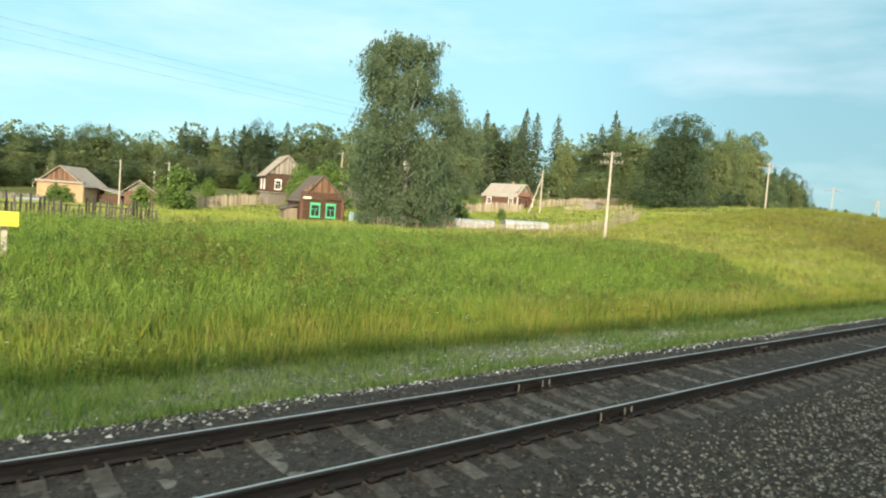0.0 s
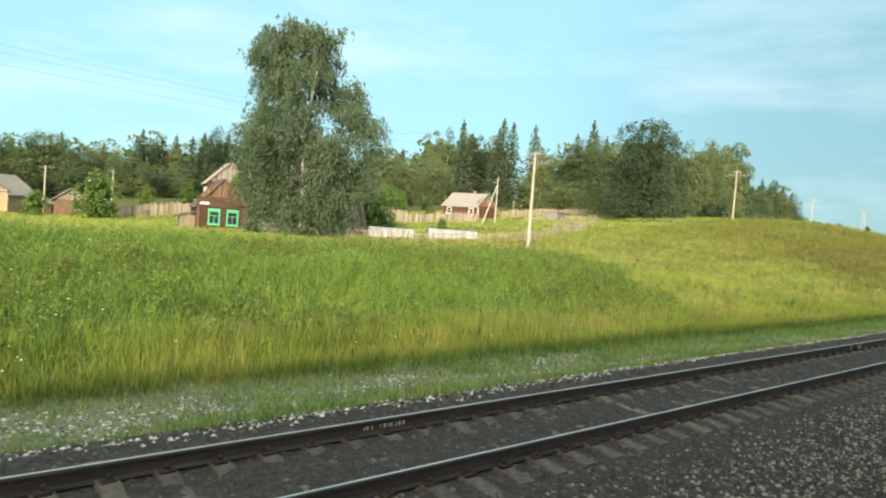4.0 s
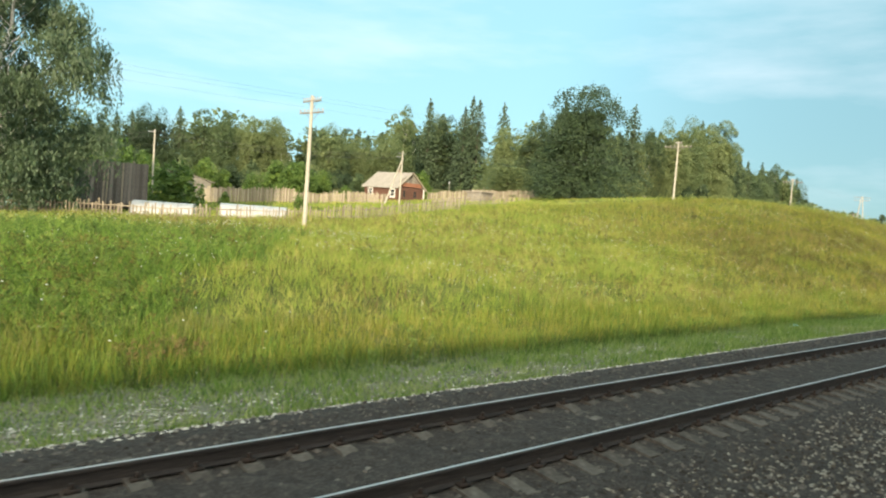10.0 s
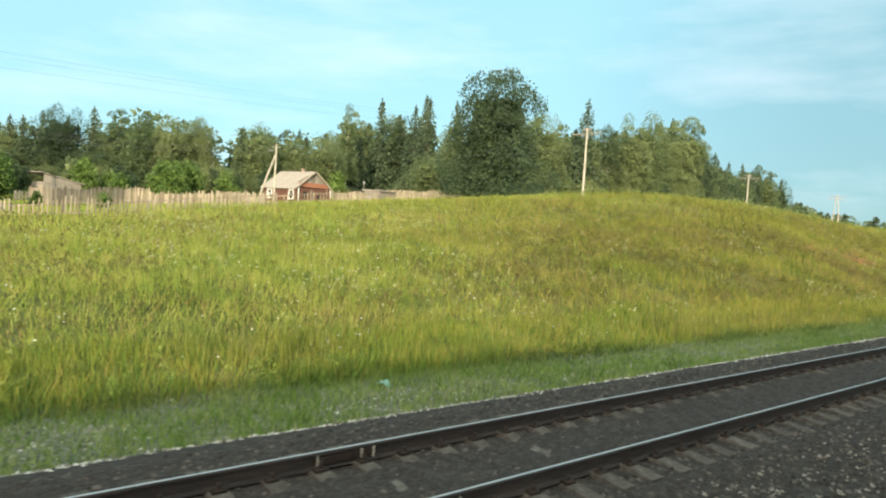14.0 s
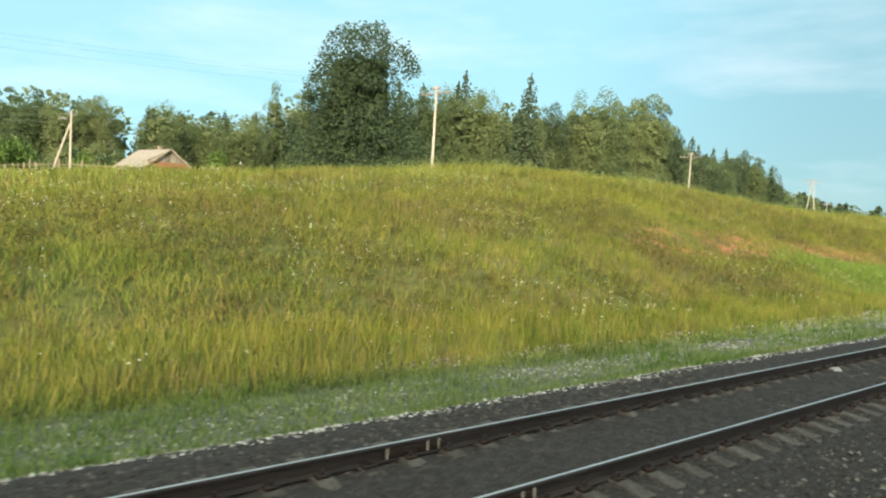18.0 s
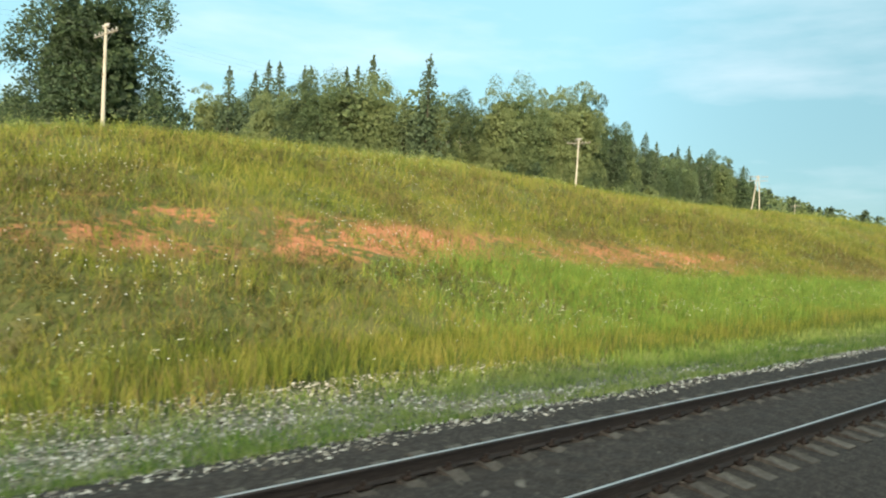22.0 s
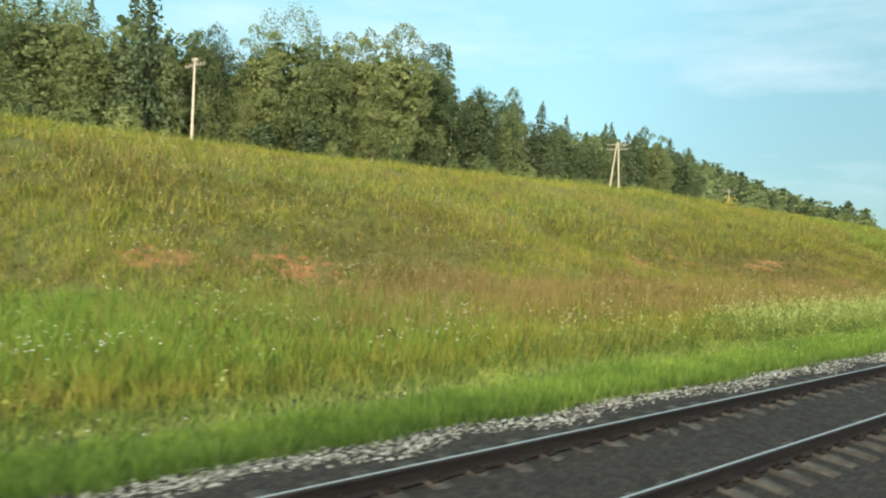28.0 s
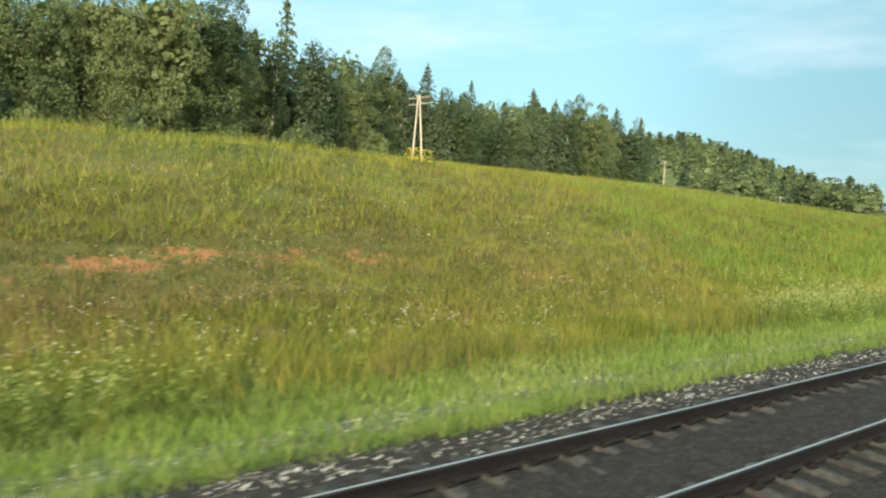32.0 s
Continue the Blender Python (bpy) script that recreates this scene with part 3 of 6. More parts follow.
for y in (RAIL_NEAR, RAIL_FAR):
    rail = part("rail", prism([(py + y - TRACK_MID, pz) for py, pz in profile], -150, 900), RAIL, track, "rusty brown steel rail")
    part("running_surface", prism([(y - TRACK_MID - 0.014, -0.004), (y - TRACK_MID + 0.02, -0.004), (y - TRACK_MID + 0.017, 0.003), (y - TRACK_MID - 0.011, 0.003)], -150, 900), RAIL_TOP, rail, "bright polished rail head")

# ---- trees ----
rng = np.random.default_rng(7)


def leaf_quads(centres, size, droop=0.0, seed=0, slim=1.0):
    """Small quads of random tilt at the given centres."""
    r = np.random.default_rng(seed)
    n = len(centres)
    a = r.normal(size=(n, 3))
    a[:, 2] *= 0.6
    a /= np.linalg.norm(a, axis=1)[:, None]
    if droop:
        a = a * (1 - droop) + np.array([0, 0, -1.0]) * droop
        a /= np.linalg.norm(a, axis=1)[:, None]
    b = np.cross(a, r.normal(size=(n, 3)))
    b /= np.linalg.norm(b, axis=1)[:, None] + 1e-9
    s = size * (0.6 + 0.8 * r.random((n, 1)))
    w = slim * s * (0.45 + 0.2 * r.random((n, 1)))
    v = np.stack([centres - a * s * 0.5, centres + b * w * 0.5, centres + a * s * 0.5, centres - b * w * 0.5], 1).reshape(-1, 3)
    return v, np.arange(4 * n).reshape(n, 4)


def crown_arrays(seed, H, R, low, boughs, leaves, size, shape=None, droop=0.25, lean=0.0, heart=0.08):
    """Vertices and quads of a crown: leafy boughs of uneven size over the tree's outline, their leaves
    thickest on the outer and upper side, with larger shaded leaves in the heart of the tree."""
    r = np.random.default_rng(seed)
    ks, rs = zip(*(shape or ((0, 0.62), (0.15, 0.9), (0.4, 1.0), (0.65, 0.86), (0.85, 0.58), (1, 0.2))))
    k = (np.arange(boughs) + r.random(boughs)) / boughs
    an = np.arange(boughs) * 2.4 + r.normal(size=boughs) * 0.5
    reach = R * np.interp(k, ks, rs) * r.uniform(0.45, 0.86, boughs)
    br = R * (0.2 + 0.24 * r.random(boughs)) * np.interp(k, [0, 0.6, 1], [1.1, 1.0, 0.72])
    c = np.stack([reach * np.cos(an), reach * np.sin(an), H * (low + (0.97 - low) * k) - br * 0.45], 1)
    c[:, 0] += lean * H * k
    share = br ** 2 / np.sum(br ** 2)
    b = r.choice(boughs, leaves, p=share)
    off = r.normal(size=(leaves, 3))
    off[:, 2] = np.abs(off[:, 2]) * 1.0 - 0.35
    off /= np.linalg.norm(off, axis=1)[:, None]
    knots = r.normal(size=(boughs, 9, 3))
    knots /= np.linalg.norm(knots, axis=2)[..., None]
    lump = np.max(np.einsum("nj,nkj->nk", off, knots[b]), axis=1)
    depth = 0.62 + 0.42 * lump + 0.13 * r.normal(size=leaves)
    pts = c[b] + off * (br[b] * depth)[:, None] * np.array([1, 1, 0.95])
    flat = np.hypot(off[:, 0], off[:, 1])
    pts[:, 2] -= droop * br[b] * flat * (0.4 + 1.2 * r.random(leaves))
    pts[:, 2] = np.maximum(pts[:, 2], 0.2 + 1.2 * r.random(leaves))
    pts[:, 2] *= 0.985 * H / np.quantile(pts[:, 2], 0.998)
    v, f = leaf_quads(pts, size, 0.3, seed)
    n = int(leaves * heart)
    kk = r.random(n) * 0.82
    rr = R * np.interp(kk, ks, rs) * 0.55 * np.sqrt(r.random(n))
    aa = r.random(n) * 6.283
    q = np.stack([rr * np.cos(aa) + lean * H * kk, rr * np.sin(aa), H * (low + (0.9 - low) * kk)], 1)
    v2, f2 = leaf_quads(q, size * 3.0, 0.2, seed + 500, 1.6)
    return np.concatenate([v, v2]), np.concatenate([f, f2 + len(v)])


def trunk_mesh(name, H, r0, limbs, mat, seed, top=0.8, bend=0.03):
    r = random.Random(seed)
    bm = bmesh.new()
    p, rad = Vector((0, 0, -0.6)), r0 * 1.25
    pts = [(p.copy(), rad)]
    for i in range(1, 7):
        k = i / 6
        q = Vector((r.uniform(-1, 1) * bend * H * k, r.uniform(-1, 1) * bend * H * k, H * top * k))
        pts.append((q, r0 * (1 - 0.82 * k)))
    for (a, ra), (b, rb) in zip(pts, pts[1:]):
        tube(bm, a, b, ra, rb, 7, False)
    for i in range(limbs):
        k = r.uniform(0.3, 0.95)
        j = min(5, int(k * 6))
        a = pts[j][0].lerp(pts[j + 1][0], k * 6 - j)
        an, ln = r.uniform(0, 6.28), H * r.uniform(0.12, 0.26) * (1.2 - k)
        mid = a + Vector((math.cos(an) * ln * 0.6, math.sin(an) * ln * 0.6, ln * 0.5))
        end = a + Vector((math.cos(an) * ln, math.sin(an) * ln, ln * 1.1))
        tube(bm, a, mid, r0 * 0.3 * (1.1 - k), r0 * 0.17 * (1.1 - k), 5, False)
        tube(bm, mid, end, r0 * 0.17 * (1.1 - k), r0 * 0.04, 5, False)
    return bm_mesh(name, bm, mat)


def broad_tree(label, category, seed, H, R, low, boughs, leaves, size, leafmat=LEAF, barkmat=BARK, name="broadleaf_tree", trunk=0.015, shape=None, droop=0.25, lean=0.0, limbs=16):
    """A tapered trunk with limbs and a crown of leafy boughs with gaps between them."""
    t = thing(name, (0, 0, -500), label, category)
    part("trunk", trunk_mesh("trunk", H, H * trunk, limbs, barkmat, seed), barkmat, t)
    v, f = crown_arrays(seed, H, R, low, boughs, leaves, size, shape, droop, lean)
    part("crown", np_mesh("crown", v, f, leafmat), leafmat, t)
    return t


def spruce(label, seed, H, R, low=0.06, thin=1.0, size=0.95):
    """A spruce: whorls of drooping boughs, shorter towards the tip."""
    r = np.random.default_rng(seed)
    t = thing("spruce_tree", (0, 0, -500), label, "spruce tree")
    bm = bm_tube(((0, 0, -0.6), (0, 0, H * 0.97), H * 0.013, 0.02, 7))
    part("trunk", bm, BARK, t)
    pts = []
    levels = int(H * 1.5 * thin)
    for i in range(levels):
        k = i / levels
        z = H * (low + (0.99 - low) * k)
        reach = R * (1 - k) ** 0.68 * (0.78 + 0.32 * r.random()) + 0.08
        for j in range(int(8 + 8 * (1 - k))):
            an, ln = r.random() * 6.283, reach * (0.65 + 0.45 * r.random())
            for s in np.linspace(0.12, 1, max(3, int(ln * 3.0))):
                d = ln * s
                pts.append((d * math.cos(an) + r.normal() * 0.1, d * math.sin(an) + r.normal() * 0.1, z - 0.42 * d * s + 0.10 * d - abs(r.normal()) * 0.14))
    for _ in range(14):
        pts.append((r.normal() * 0.06, r.normal() * 0.06, H * (0.95 + 0.055 * r.random())))
    v, f = leaf_quads(np.array(pts), size, 0.4, seed)
    part("crown", np_mesh("crown", v, f, NEEDLE), NEEDLE, t)
    return t


def put(tree, x, y, scale=1.0, turn=None, wide=1.0, label="", group="trees of the forest edge", sink=0.15):
    turn = rng.uniform(0, 360) if turn is None else turn
    ob = copy_thing(tree, pose(x, y, h(x, y) - sink, 0, 0, turn) @ Matrix.Diagonal((scale * wide, scale * wide, scale, 1)))
    return tagged(ob, label, group=group)


OVAL = ((0, 0.55), (0.2, 0.85), (0.45, 1.0), (0.7, 0.95), (0.88, 0.76), (1, 0.45))
COLUMN = ((0, 0.6), (0.15, 0.9), (0.4, 1.0), (0.6, 0.92), (0.8, 0.66), (1, 0.15))
DECID = [broad_tree("dense green broadleaf tree at the forest edge", "tree", 11 + i, 20.0, 4.6 + 0.7 * (i % 3), 0.1, 26 + 5 * (i % 3), 15500, 0.27, shape=COLUMN if i == 4 else OVAL, droop=0.2 + 0.25 * (i % 3), lean=0.02 * (i % 3 - 1), limbs=10) for i in range(6)]
TALL = [broad_tree("tall slender deciduous tree with an airy green crown", "tree", 31 + i, 22.0, 3.6, 0.16, 30, 8500, 0.26, name="slender_tree", shape=COLUMN, droop=0.6, limbs=12, barkmat=BARK_BIRCH) for i in range(2)]
SPRUCE = [spruce("tall dark green spruce with a pointed top", 51 + i, 22.0, 5.0 + 0.4 * i, size=0.68) for i in range(3)]
BUSH = [broad_tree("bright green leafy bush in the meadow", "bush", 71 + i, 4.0, 1.7, 0.05, 18, 2600, 0.22, LEAF_BUSH, name="bush", trunk=0.012, limbs=6) for i in range(3)]

DARK_BUSH = [broad_tree("dark leafy bush at the foot of the forest", "bush", 81 + i, 4.0, 1.8, 0.05, 16, 1700, 0.3, LEAF, name="bush", trunk=0.012, limbs=6) for i in range(3)]

# the weeping birch by the hut, tall and dense down to the ground


def weeping_crown(seed, H, R, boughs, strands, per, leaf, shape):
    """Boughs that carry bundles of thin hanging twigs with small leaves."""
    r = np.random.default_rng(seed)
    limbs = 104
    lk = ((np.arange(limbs) + r.random(limbs)) / limbs) ** 1.18
    la = np.arange(limbs) * 2.4 + r.normal(size=limbs) * 0.4
    ks, rs = zip(*shape)
    lr = R * np.interp(lk, ks, rs) * np.sqrt(r.uniform(0.06, 1.06, limbs))
    lc = np.stack([lr * np.cos(la), lr * np.sin(la), H * (0.10 + 0.88 * lk)], 1)
    # a heavy bough on the sunny side half way up, and a top that leans the other way
    side = np.array([0.77, -0.64, 0.0])
    lc += side * (0.35 * np.exp(-((lk - 0.5) / 0.13) ** 2) - 0.6 * np.clip((lk - 0.62) / 0.2, 0, 1))[:, None]
    own = r.integers(limbs, size=boughs)
    k, an = lk[own], la[own] + r.normal(size=boughs) * 0.3
    c = lc[own] + r.normal(size=(boughs, 3)) * np.array([0.75, 0.75, 0.5]) * np.interp(k, [0, 0.5, 1], [1.35, 1.1, 0.7])[:, None]
    c[:, 2] = np.minimum(c[:, 2], 0.99 * H)
    top = c[:, None, :] + r.normal(size=(boughs, strands, 3)) * np.array([0.4, 0.4, 0.3])
    ln = (0.7 + 2.1 * r.random((boughs, strands, 1)) ** 1.4) * np.interp(k, [0, 0.2, 0.5, 1], [0.8, 1.1, 1.1, 0.55])[:, None, None]
    s = r.random((boughs, strands, per))
    out = np.stack([np.cos(an), np.sin(an), 0 * an], 1)[:, None, None, :]
    pts = top[:, :, None, :] + out * (0.35 * ln[..., None] * np.sqrt(s)[..., None]) + np.stack([0 * s, 0 * s, -ln * s * s], -1)
    pts = pts.reshape(-1, 3) + r.normal(size=(boughs * strands * per, 3)) * 0.085
    pts[:, 2] = np.maximum(pts[:, 2], 0.3 + 0.7 * r.random(len(pts)))
    return leaf_quads(pts, leaf, 0.62, seed, 0.62)


birch = thing("birch_tree", (59.3, 50.6, h(59.3, 50.6) - 0.2), "large old weeping birch with pale limbs and hanging foliage", "birch tree")
part("trunk", trunk_mesh("trunk", 18.2, 0.36, 34, BARK_BIRCH, 5), BARK_BIRCH, birch)
bv, bf = weeping_crown(5, 18.6, 5.9, 680, 14, 12, 0.26, ((0, 0.5), (0.12, 0.68), (0.24, 0.92), (0.34, 1.02), (0.48, 0.99), (0.58, 0.78), (0.75, 0.64), (0.88, 0.54), (0.95, 0.42), (1, 0.25)))
part("crown", np_mesh("crown", bv, bf, LEAF_BIRCH), LEAF_BIRCH, birch)
# the big broadleaf tree that stands alone on the bank
lone = broad_tree("big spreading broadleaf tree standing at the top of the bank", "tree", 8, 19.0, 7.7, 0.03, 46, 34000, 0.33, LEAF, BARK, name="big_broadleaf_tree", shape=((0, 0.9), (0.2, 1.0), (0.45, 0.92), (0.65, 0.8), (0.85, 0.74), (1, 0.6)), droop=0.12, lean=0.02)
lone.matrix_basis = pose(139.3, 70.2, h(139.3, 70.2) - 0.2, 0, 0, 10)

# spruces and trees that stand out of the forest, with the height of their tops
for x, y, top, kind in ((189.5, 181.2, 40.8, 0), (191, 157, 38.7, 1), (199.7, 155, 38.8, 2), (209.3, 137.7, 40.6, 0), (206.1, 109.6, 35.7, 2), (189.7, 162.3, 36.8, 1), (199.4, 170.2, 42.2, 0), (280.4, 134.2, 43.5, 0), (377.8, 166.2, 39.5, 1), (201, 130, 35.5, 1), (393.8, 190, 39.9, 2), (340, 150, 36, 1), (430, 165, 36, 0), (318.7, 139.4, 36.2, 2), (364.9, 152.5, 37.2, 1), (192.5, 119.3, 31.9, 1), (188.2, 126.8, 32.6, 2), (36, 196, 19, 0), (63.3, 191, 18.6, 1), (81.7, 187, 21.8, 1), (20, 196, 18, 1), (89.5, 184, 21.2, 2), (95.6, 180, 22.4, 0)):
    tree = SPRUCE[kind]
    put(tree, x, y, (top - h(x, y)) / 22.0, wide=0.9)
for x, y, top, kind in ((253, 110.9, 36.2, 0), (305.9, 138.4, 36.5, 6), (246, 112, 33.5, 1), (229, 110, 34.0, 2), (224, 108, 30, 3), (216, 112, 29.5, 4), (262, 116, 36.5, 0), (237, 111, 32, 1), (243.6, 112, 34.1, 3), (390, 158, 37.7, 6), (100.4, 176, 23, 2), (109.9, 169, 23, 3), (115, 167, 23, 6), (125.2, 163, 22.6, 1), (165.7, 160, 31.8, 7)):
    tree = (DECID + TALL)[kind]
    put(tree, x, y, 1.07 * (top - h(x, y)) / (20.0 if kind < 6 else 22.0))


FAR_BROAD = [crown_arrays(91 + i, 20.0, 5.4, 0.03, 20, 440, 1.2, OVAL if i % 2 else COLUMN) for i in range(5)]

HILL_BROAD = [crown_arrays(96 + i, 20.0, 5.4, 0.03, 16, 210, 1.9, OVAL) for i in range(3)]


def far_spruce(seed):
    r = np.random.default_rng(seed)
    pts = []
    for i in range(34):
        k = i / 34
        reach = 5.2 * (1 - k) ** 0.56 + 0.1
        for j in range(7):
            an, ln = r.random() * 6.283, reach * (0.25 + 0.8 * r.random())
            pts.append((ln * math.cos(an), ln * math.sin(an), 22 * (0.05 + 0.94 * k) - 0.3 * ln))
    v, f = leaf_quads(np.array(pts + [(0, 0, 22 * (0.97 + 0.01 * i)) for i in range(3)]), 1.5, 0.4, seed)
    zk = r.random(80) * 0.85
    v2, f2 = leaf_quads(np.stack([r.normal(size=80) * 1.5 * (1 - zk), r.normal(size=80) * 1.5 * (1 - zk), 22 * (0.04 + zk)], 1), 2.2, 0.5, seed + 9, 1.5)
    return np.concatenate([v, v2]), np.concatenate([f, f2 + len(v)])


FAR_SPRUCE = [far_spruce(57), far_spruce(58)]
DEEP = {"broad": [[], [], 0], "spruce": [[], [], 0]}


def deep(x, y, tall, conifer, turn, wide=1.05, kinds=FAR_BROAD):
    """A tree deep in the wood, added to the joined mass of the forest."""
    v, f = FAR_SPRUCE[rng.integers(2)] if conifer else kinds[rng.integers(len(kinds))]
    k = tall / (22.0 if conifer else 20.0)
    ca, sa = math.cos(turn), math.sin(turn)
    w = np.stack([(v[:, 0] * ca - v[:, 1] * sa) * k * wide + x, (v[:, 0] * sa + v[:, 1] * ca) * k * wide + y, v[:, 2] * k + h(x, y) - 0.1], 1)
    mass = DEEP["spruce" if conifer else "broad"]
    mass[0].append(w)
    mass[1].append(f + mass[2])
    mass[2] += len(v)


# height of the treetops along the wood
TOPS = ((-120, 15), (20, 16), (52, 17), (64, 18.5), (71, 17), (82, 21), (93, 21), (100, 22.5), (107, 23), (115, 24), (125, 23.5), (131, 21.5), (137, 23.5), (142, 21.5), (151, 22), (157, 22), (163, 22), (170, 23), (174, 28), (181, 31), (192, 31), (200, 30), (208, 31), (213, 29.5), (219, 28.5), (229, 29.5), (236, 31.5), (246, 33.5), (254, 36), (262, 36), (272, 33), (285, 33.5), (303, 34.5), (318, 33), (334, 31.5), (348, 31), (365, 32.5), (390, 36.5), (412, 36.5), (449, 36.5), (510, 38), (585, 33), (732, 30), (1300, 30))
TOP_X, TOP_Z = zip(*TOPS)


def forest(line, rows, gap, depth, low=0.72, low_fill=False, share=0.3, top=None):
    """Trees along a line of (x, y), some rows deep, whose tops keep below the wood's skyline."""
    for (x0, y0), (x1, y1) in zip(line, line[1:]):
        n = max(1, int(math.hypot(x1 - x0, y1 - y0) / gap))
        nx, ny = -(y1 - y0), x1 - x0
        ln = math.hypot(nx, ny)
        for i in range(n):
            for r in range(rows):
                k = (i + rng.uniform(0, 1)) / n
                d = r * depth + rng.uniform(0, depth * 0.8)
                x, y = x0 + (x1 - x0) * k + nx / ln * d, y0 + (y1 - y0) * k + ny / ln * d
                full = (top or np.interp(x, TOP_X, TOP_Z)) - h(x, y)
                hh = 1.06 * full * rng.uniform(low + 0.06 * r, 1.0) + 0.5 * r
                turn = rng.uniform(0, 360)
                if r > 0 or x > 430:
                    deep(x, y, hh, rng.random() < share * (0.5 + 0.5 * r), turn)
                elif rng.random() < share * 0.7:
                    put(SPRUCE[rng.integers(3)], x, y, hh * 1.02 / 22.0)
                elif rng.random() < 0.2:
                    put(TALL[rng.integers(2)], x, y, hh / 22.0)
                else:
                    put(DECID[rng.integers(6)], x, y, hh / 20.0, wide=rng.uniform(0.9, 1.25) * max(1.0, 18.0 / hh))
                if r == 0 or low_fill:
                    deep(x + rng.uniform(-3, 3), y + rng.uniform(3, 8), hh * rng.uniform(0.35, 0.6), False, turn, 1.7)


forest([(-40, 194), (0, 192), (45, 189)], 2, 4.4, 8, low=0.8, low_fill=True, share=0.25)
forest([(45, 189), (85, 180)], 2, 4.2, 8, low=0.8, low_fill=True, share=0.25)
forest([(85, 180), (110, 166)], 2, 4.2, 8, low=0.78, low_fill=True, share=0.25)
forest([(-10, 187), (45, 184), (85, 175), (106, 162)], 1, 3.6, 6, low=0.75, share=0.1, top=13.5)
forest([(-10, 176), (45, 172), (75, 162), (100, 150)], 1, 5.0, 8, low=0.5, share=0.0, top=9.5)
forest([(110, 160), (140, 152), (163, 154)], 3, 4.6, 8, low=0.84, share=0.25)
forest([(146, 176), (160, 168), (172, 160)], 2, 4.5, 7, low=0.88, share=0.3, top=25)
forest([(184, 196), (196, 187), (207, 178)], 3, 4.5, 8, share=0.4, top=37)
forest([(150, 92), (158, 104), (166, 118)], 1, 5.5, 6, share=0.05, top=14.5)
forest([(178, 136), (190, 116), (212, 106), (240, 107), (262, 112), (300, 130)], 3, 5.5, 8, low=0.66, share=0.36)
forest([(300, 130), (378, 152), (425, 161)], 3, 5.0, 9, low=0.76, low_fill=True, share=0.6)
# the wooded hill far along the line
for row in range(12):
    far = 470 + 47 * row
    for step in range(int(0.42 * far / 9)):
        side = radians(22.5 + 24 * (step + rng.uniform(0, 1)) / int(0.42 * far / 9))
        d = far + rng.uniform(-25, 25)
        deep(230 + d * math.cos(side), d * math.sin(side), rng.uniform(14, 25), rng.random() < 0.4, rng.uniform(0, 6.28), 1.5, HILL_BROAD)
for key, mat, label in (("broad", LEAF, "dense green broadleaf wood rising behind the edge trees"), ("spruce", NEEDLE, "dark spruces massed deep in the wood")):
    wood = new("distant_wood", np_mesh("distant_wood", np.concatenate(DEEP[key][0]), np.concatenate(DEEP[key][1]), mat))
    tagged(wood, label, "forest", kind="stuff")
# undergrowth along the foot of the forest
for x, y, s in [(rng.uniform(84, 136), rng.uniform(118, 146), rng.uniform(0.8, 1.7)) for _ in range(22)] + [(rng.uniform(180, 300), 0, rng.uniform(0.9, 1.9)) for _ in range(12)]:
    if not y:
        y = np.interp(x, [180, 190, 212, 240, 262, 300], [124, 112, 100, 101, 104, 123]) + rng.uniform(-2, 2)
    put(DARK_BUSH[rng.integers(3)], x, y, s, wide=rng.uniform(0.8, 1.2), group="bushes at the forest foot", label="leafy dark green bush at the foot of the forest")
for x, y, s in ((53.8, 101, 1.8), (76.4, 104.6, 1.65), (74.6, 103.2, 1.1), (43.7, 83, 0.85), (71, 66, 1.15), (69, 63, 0.9), (39.95, 118, 0.95), (41.5, 118, 0.9), (97, 102, 1.05), (104.7, 104, 1.6), (107.5, 106, 1.6), (113.6, 101, 0.7), (78.0, 108.5, 1.9), (82.5, 110, 1.7), (74, 124, 1.2), (66, 122, 1.0), (105, 112, 1.6), (95, 120, 1.5), (84, 78, 0.5), (88, 66, 0.45), (117, 116, 1.2), (135, 108, 1.3)):
    put(BUSH[rng.integers(3)], x, y, s, group="bushes in the village", label="bright green leafy bush among the village gardens")

put(BUSH[1], 73.2, 60.0, 1.2, wide=1.3, group="bushes in the village", label="large round green bush beside the barn")
put(BUSH[2], 74.8, 93.0, 2.15, wide=1.05, group="bushes in the village", label="green bush in front of the log house")

# the first tree of each kind takes a place of its own in the forest
for i, tree in enumerate(DECID + TALL + SPRUCE):
    x, y = 196 + 9 * i, 128 + 0.5 * i
    tree.matrix_basis = pose(x, y, h(x, y) - 0.15, 0, 0, 30 * i)
    tagged(tree, group="trees of the forest edge")
for tree, (x, y) in zip(BUSH + DARK_BUSH, ((99, 121), (108, 118), (116, 122), (104, 130), (114, 128), (124, 131))):
    tree.matrix_basis = pose(x, y, h(x, y) - 0.1)
    tagged(tree, group="bushes at the forest foot")

# ---- grass, weeds and flowers ----


def scatter(n, xr, yr, where, r):
    """Random places, each kept with the chance that where(x, y) gives."""
    x, y = r.uniform(*xr, n), r.uniform(*yr, n)
    if where is not None:
        keep = r.random(n) < where(x, y)
        x, y = x[keep], y[keep]
    return x, y


def growth(x, y):
    """How tall the growth stands, uneven at two scales."""
    return 0.5 + 0.55 * field(x, y, 4.0, 2) + 0.6 * field(x, y, 0.9, 5)


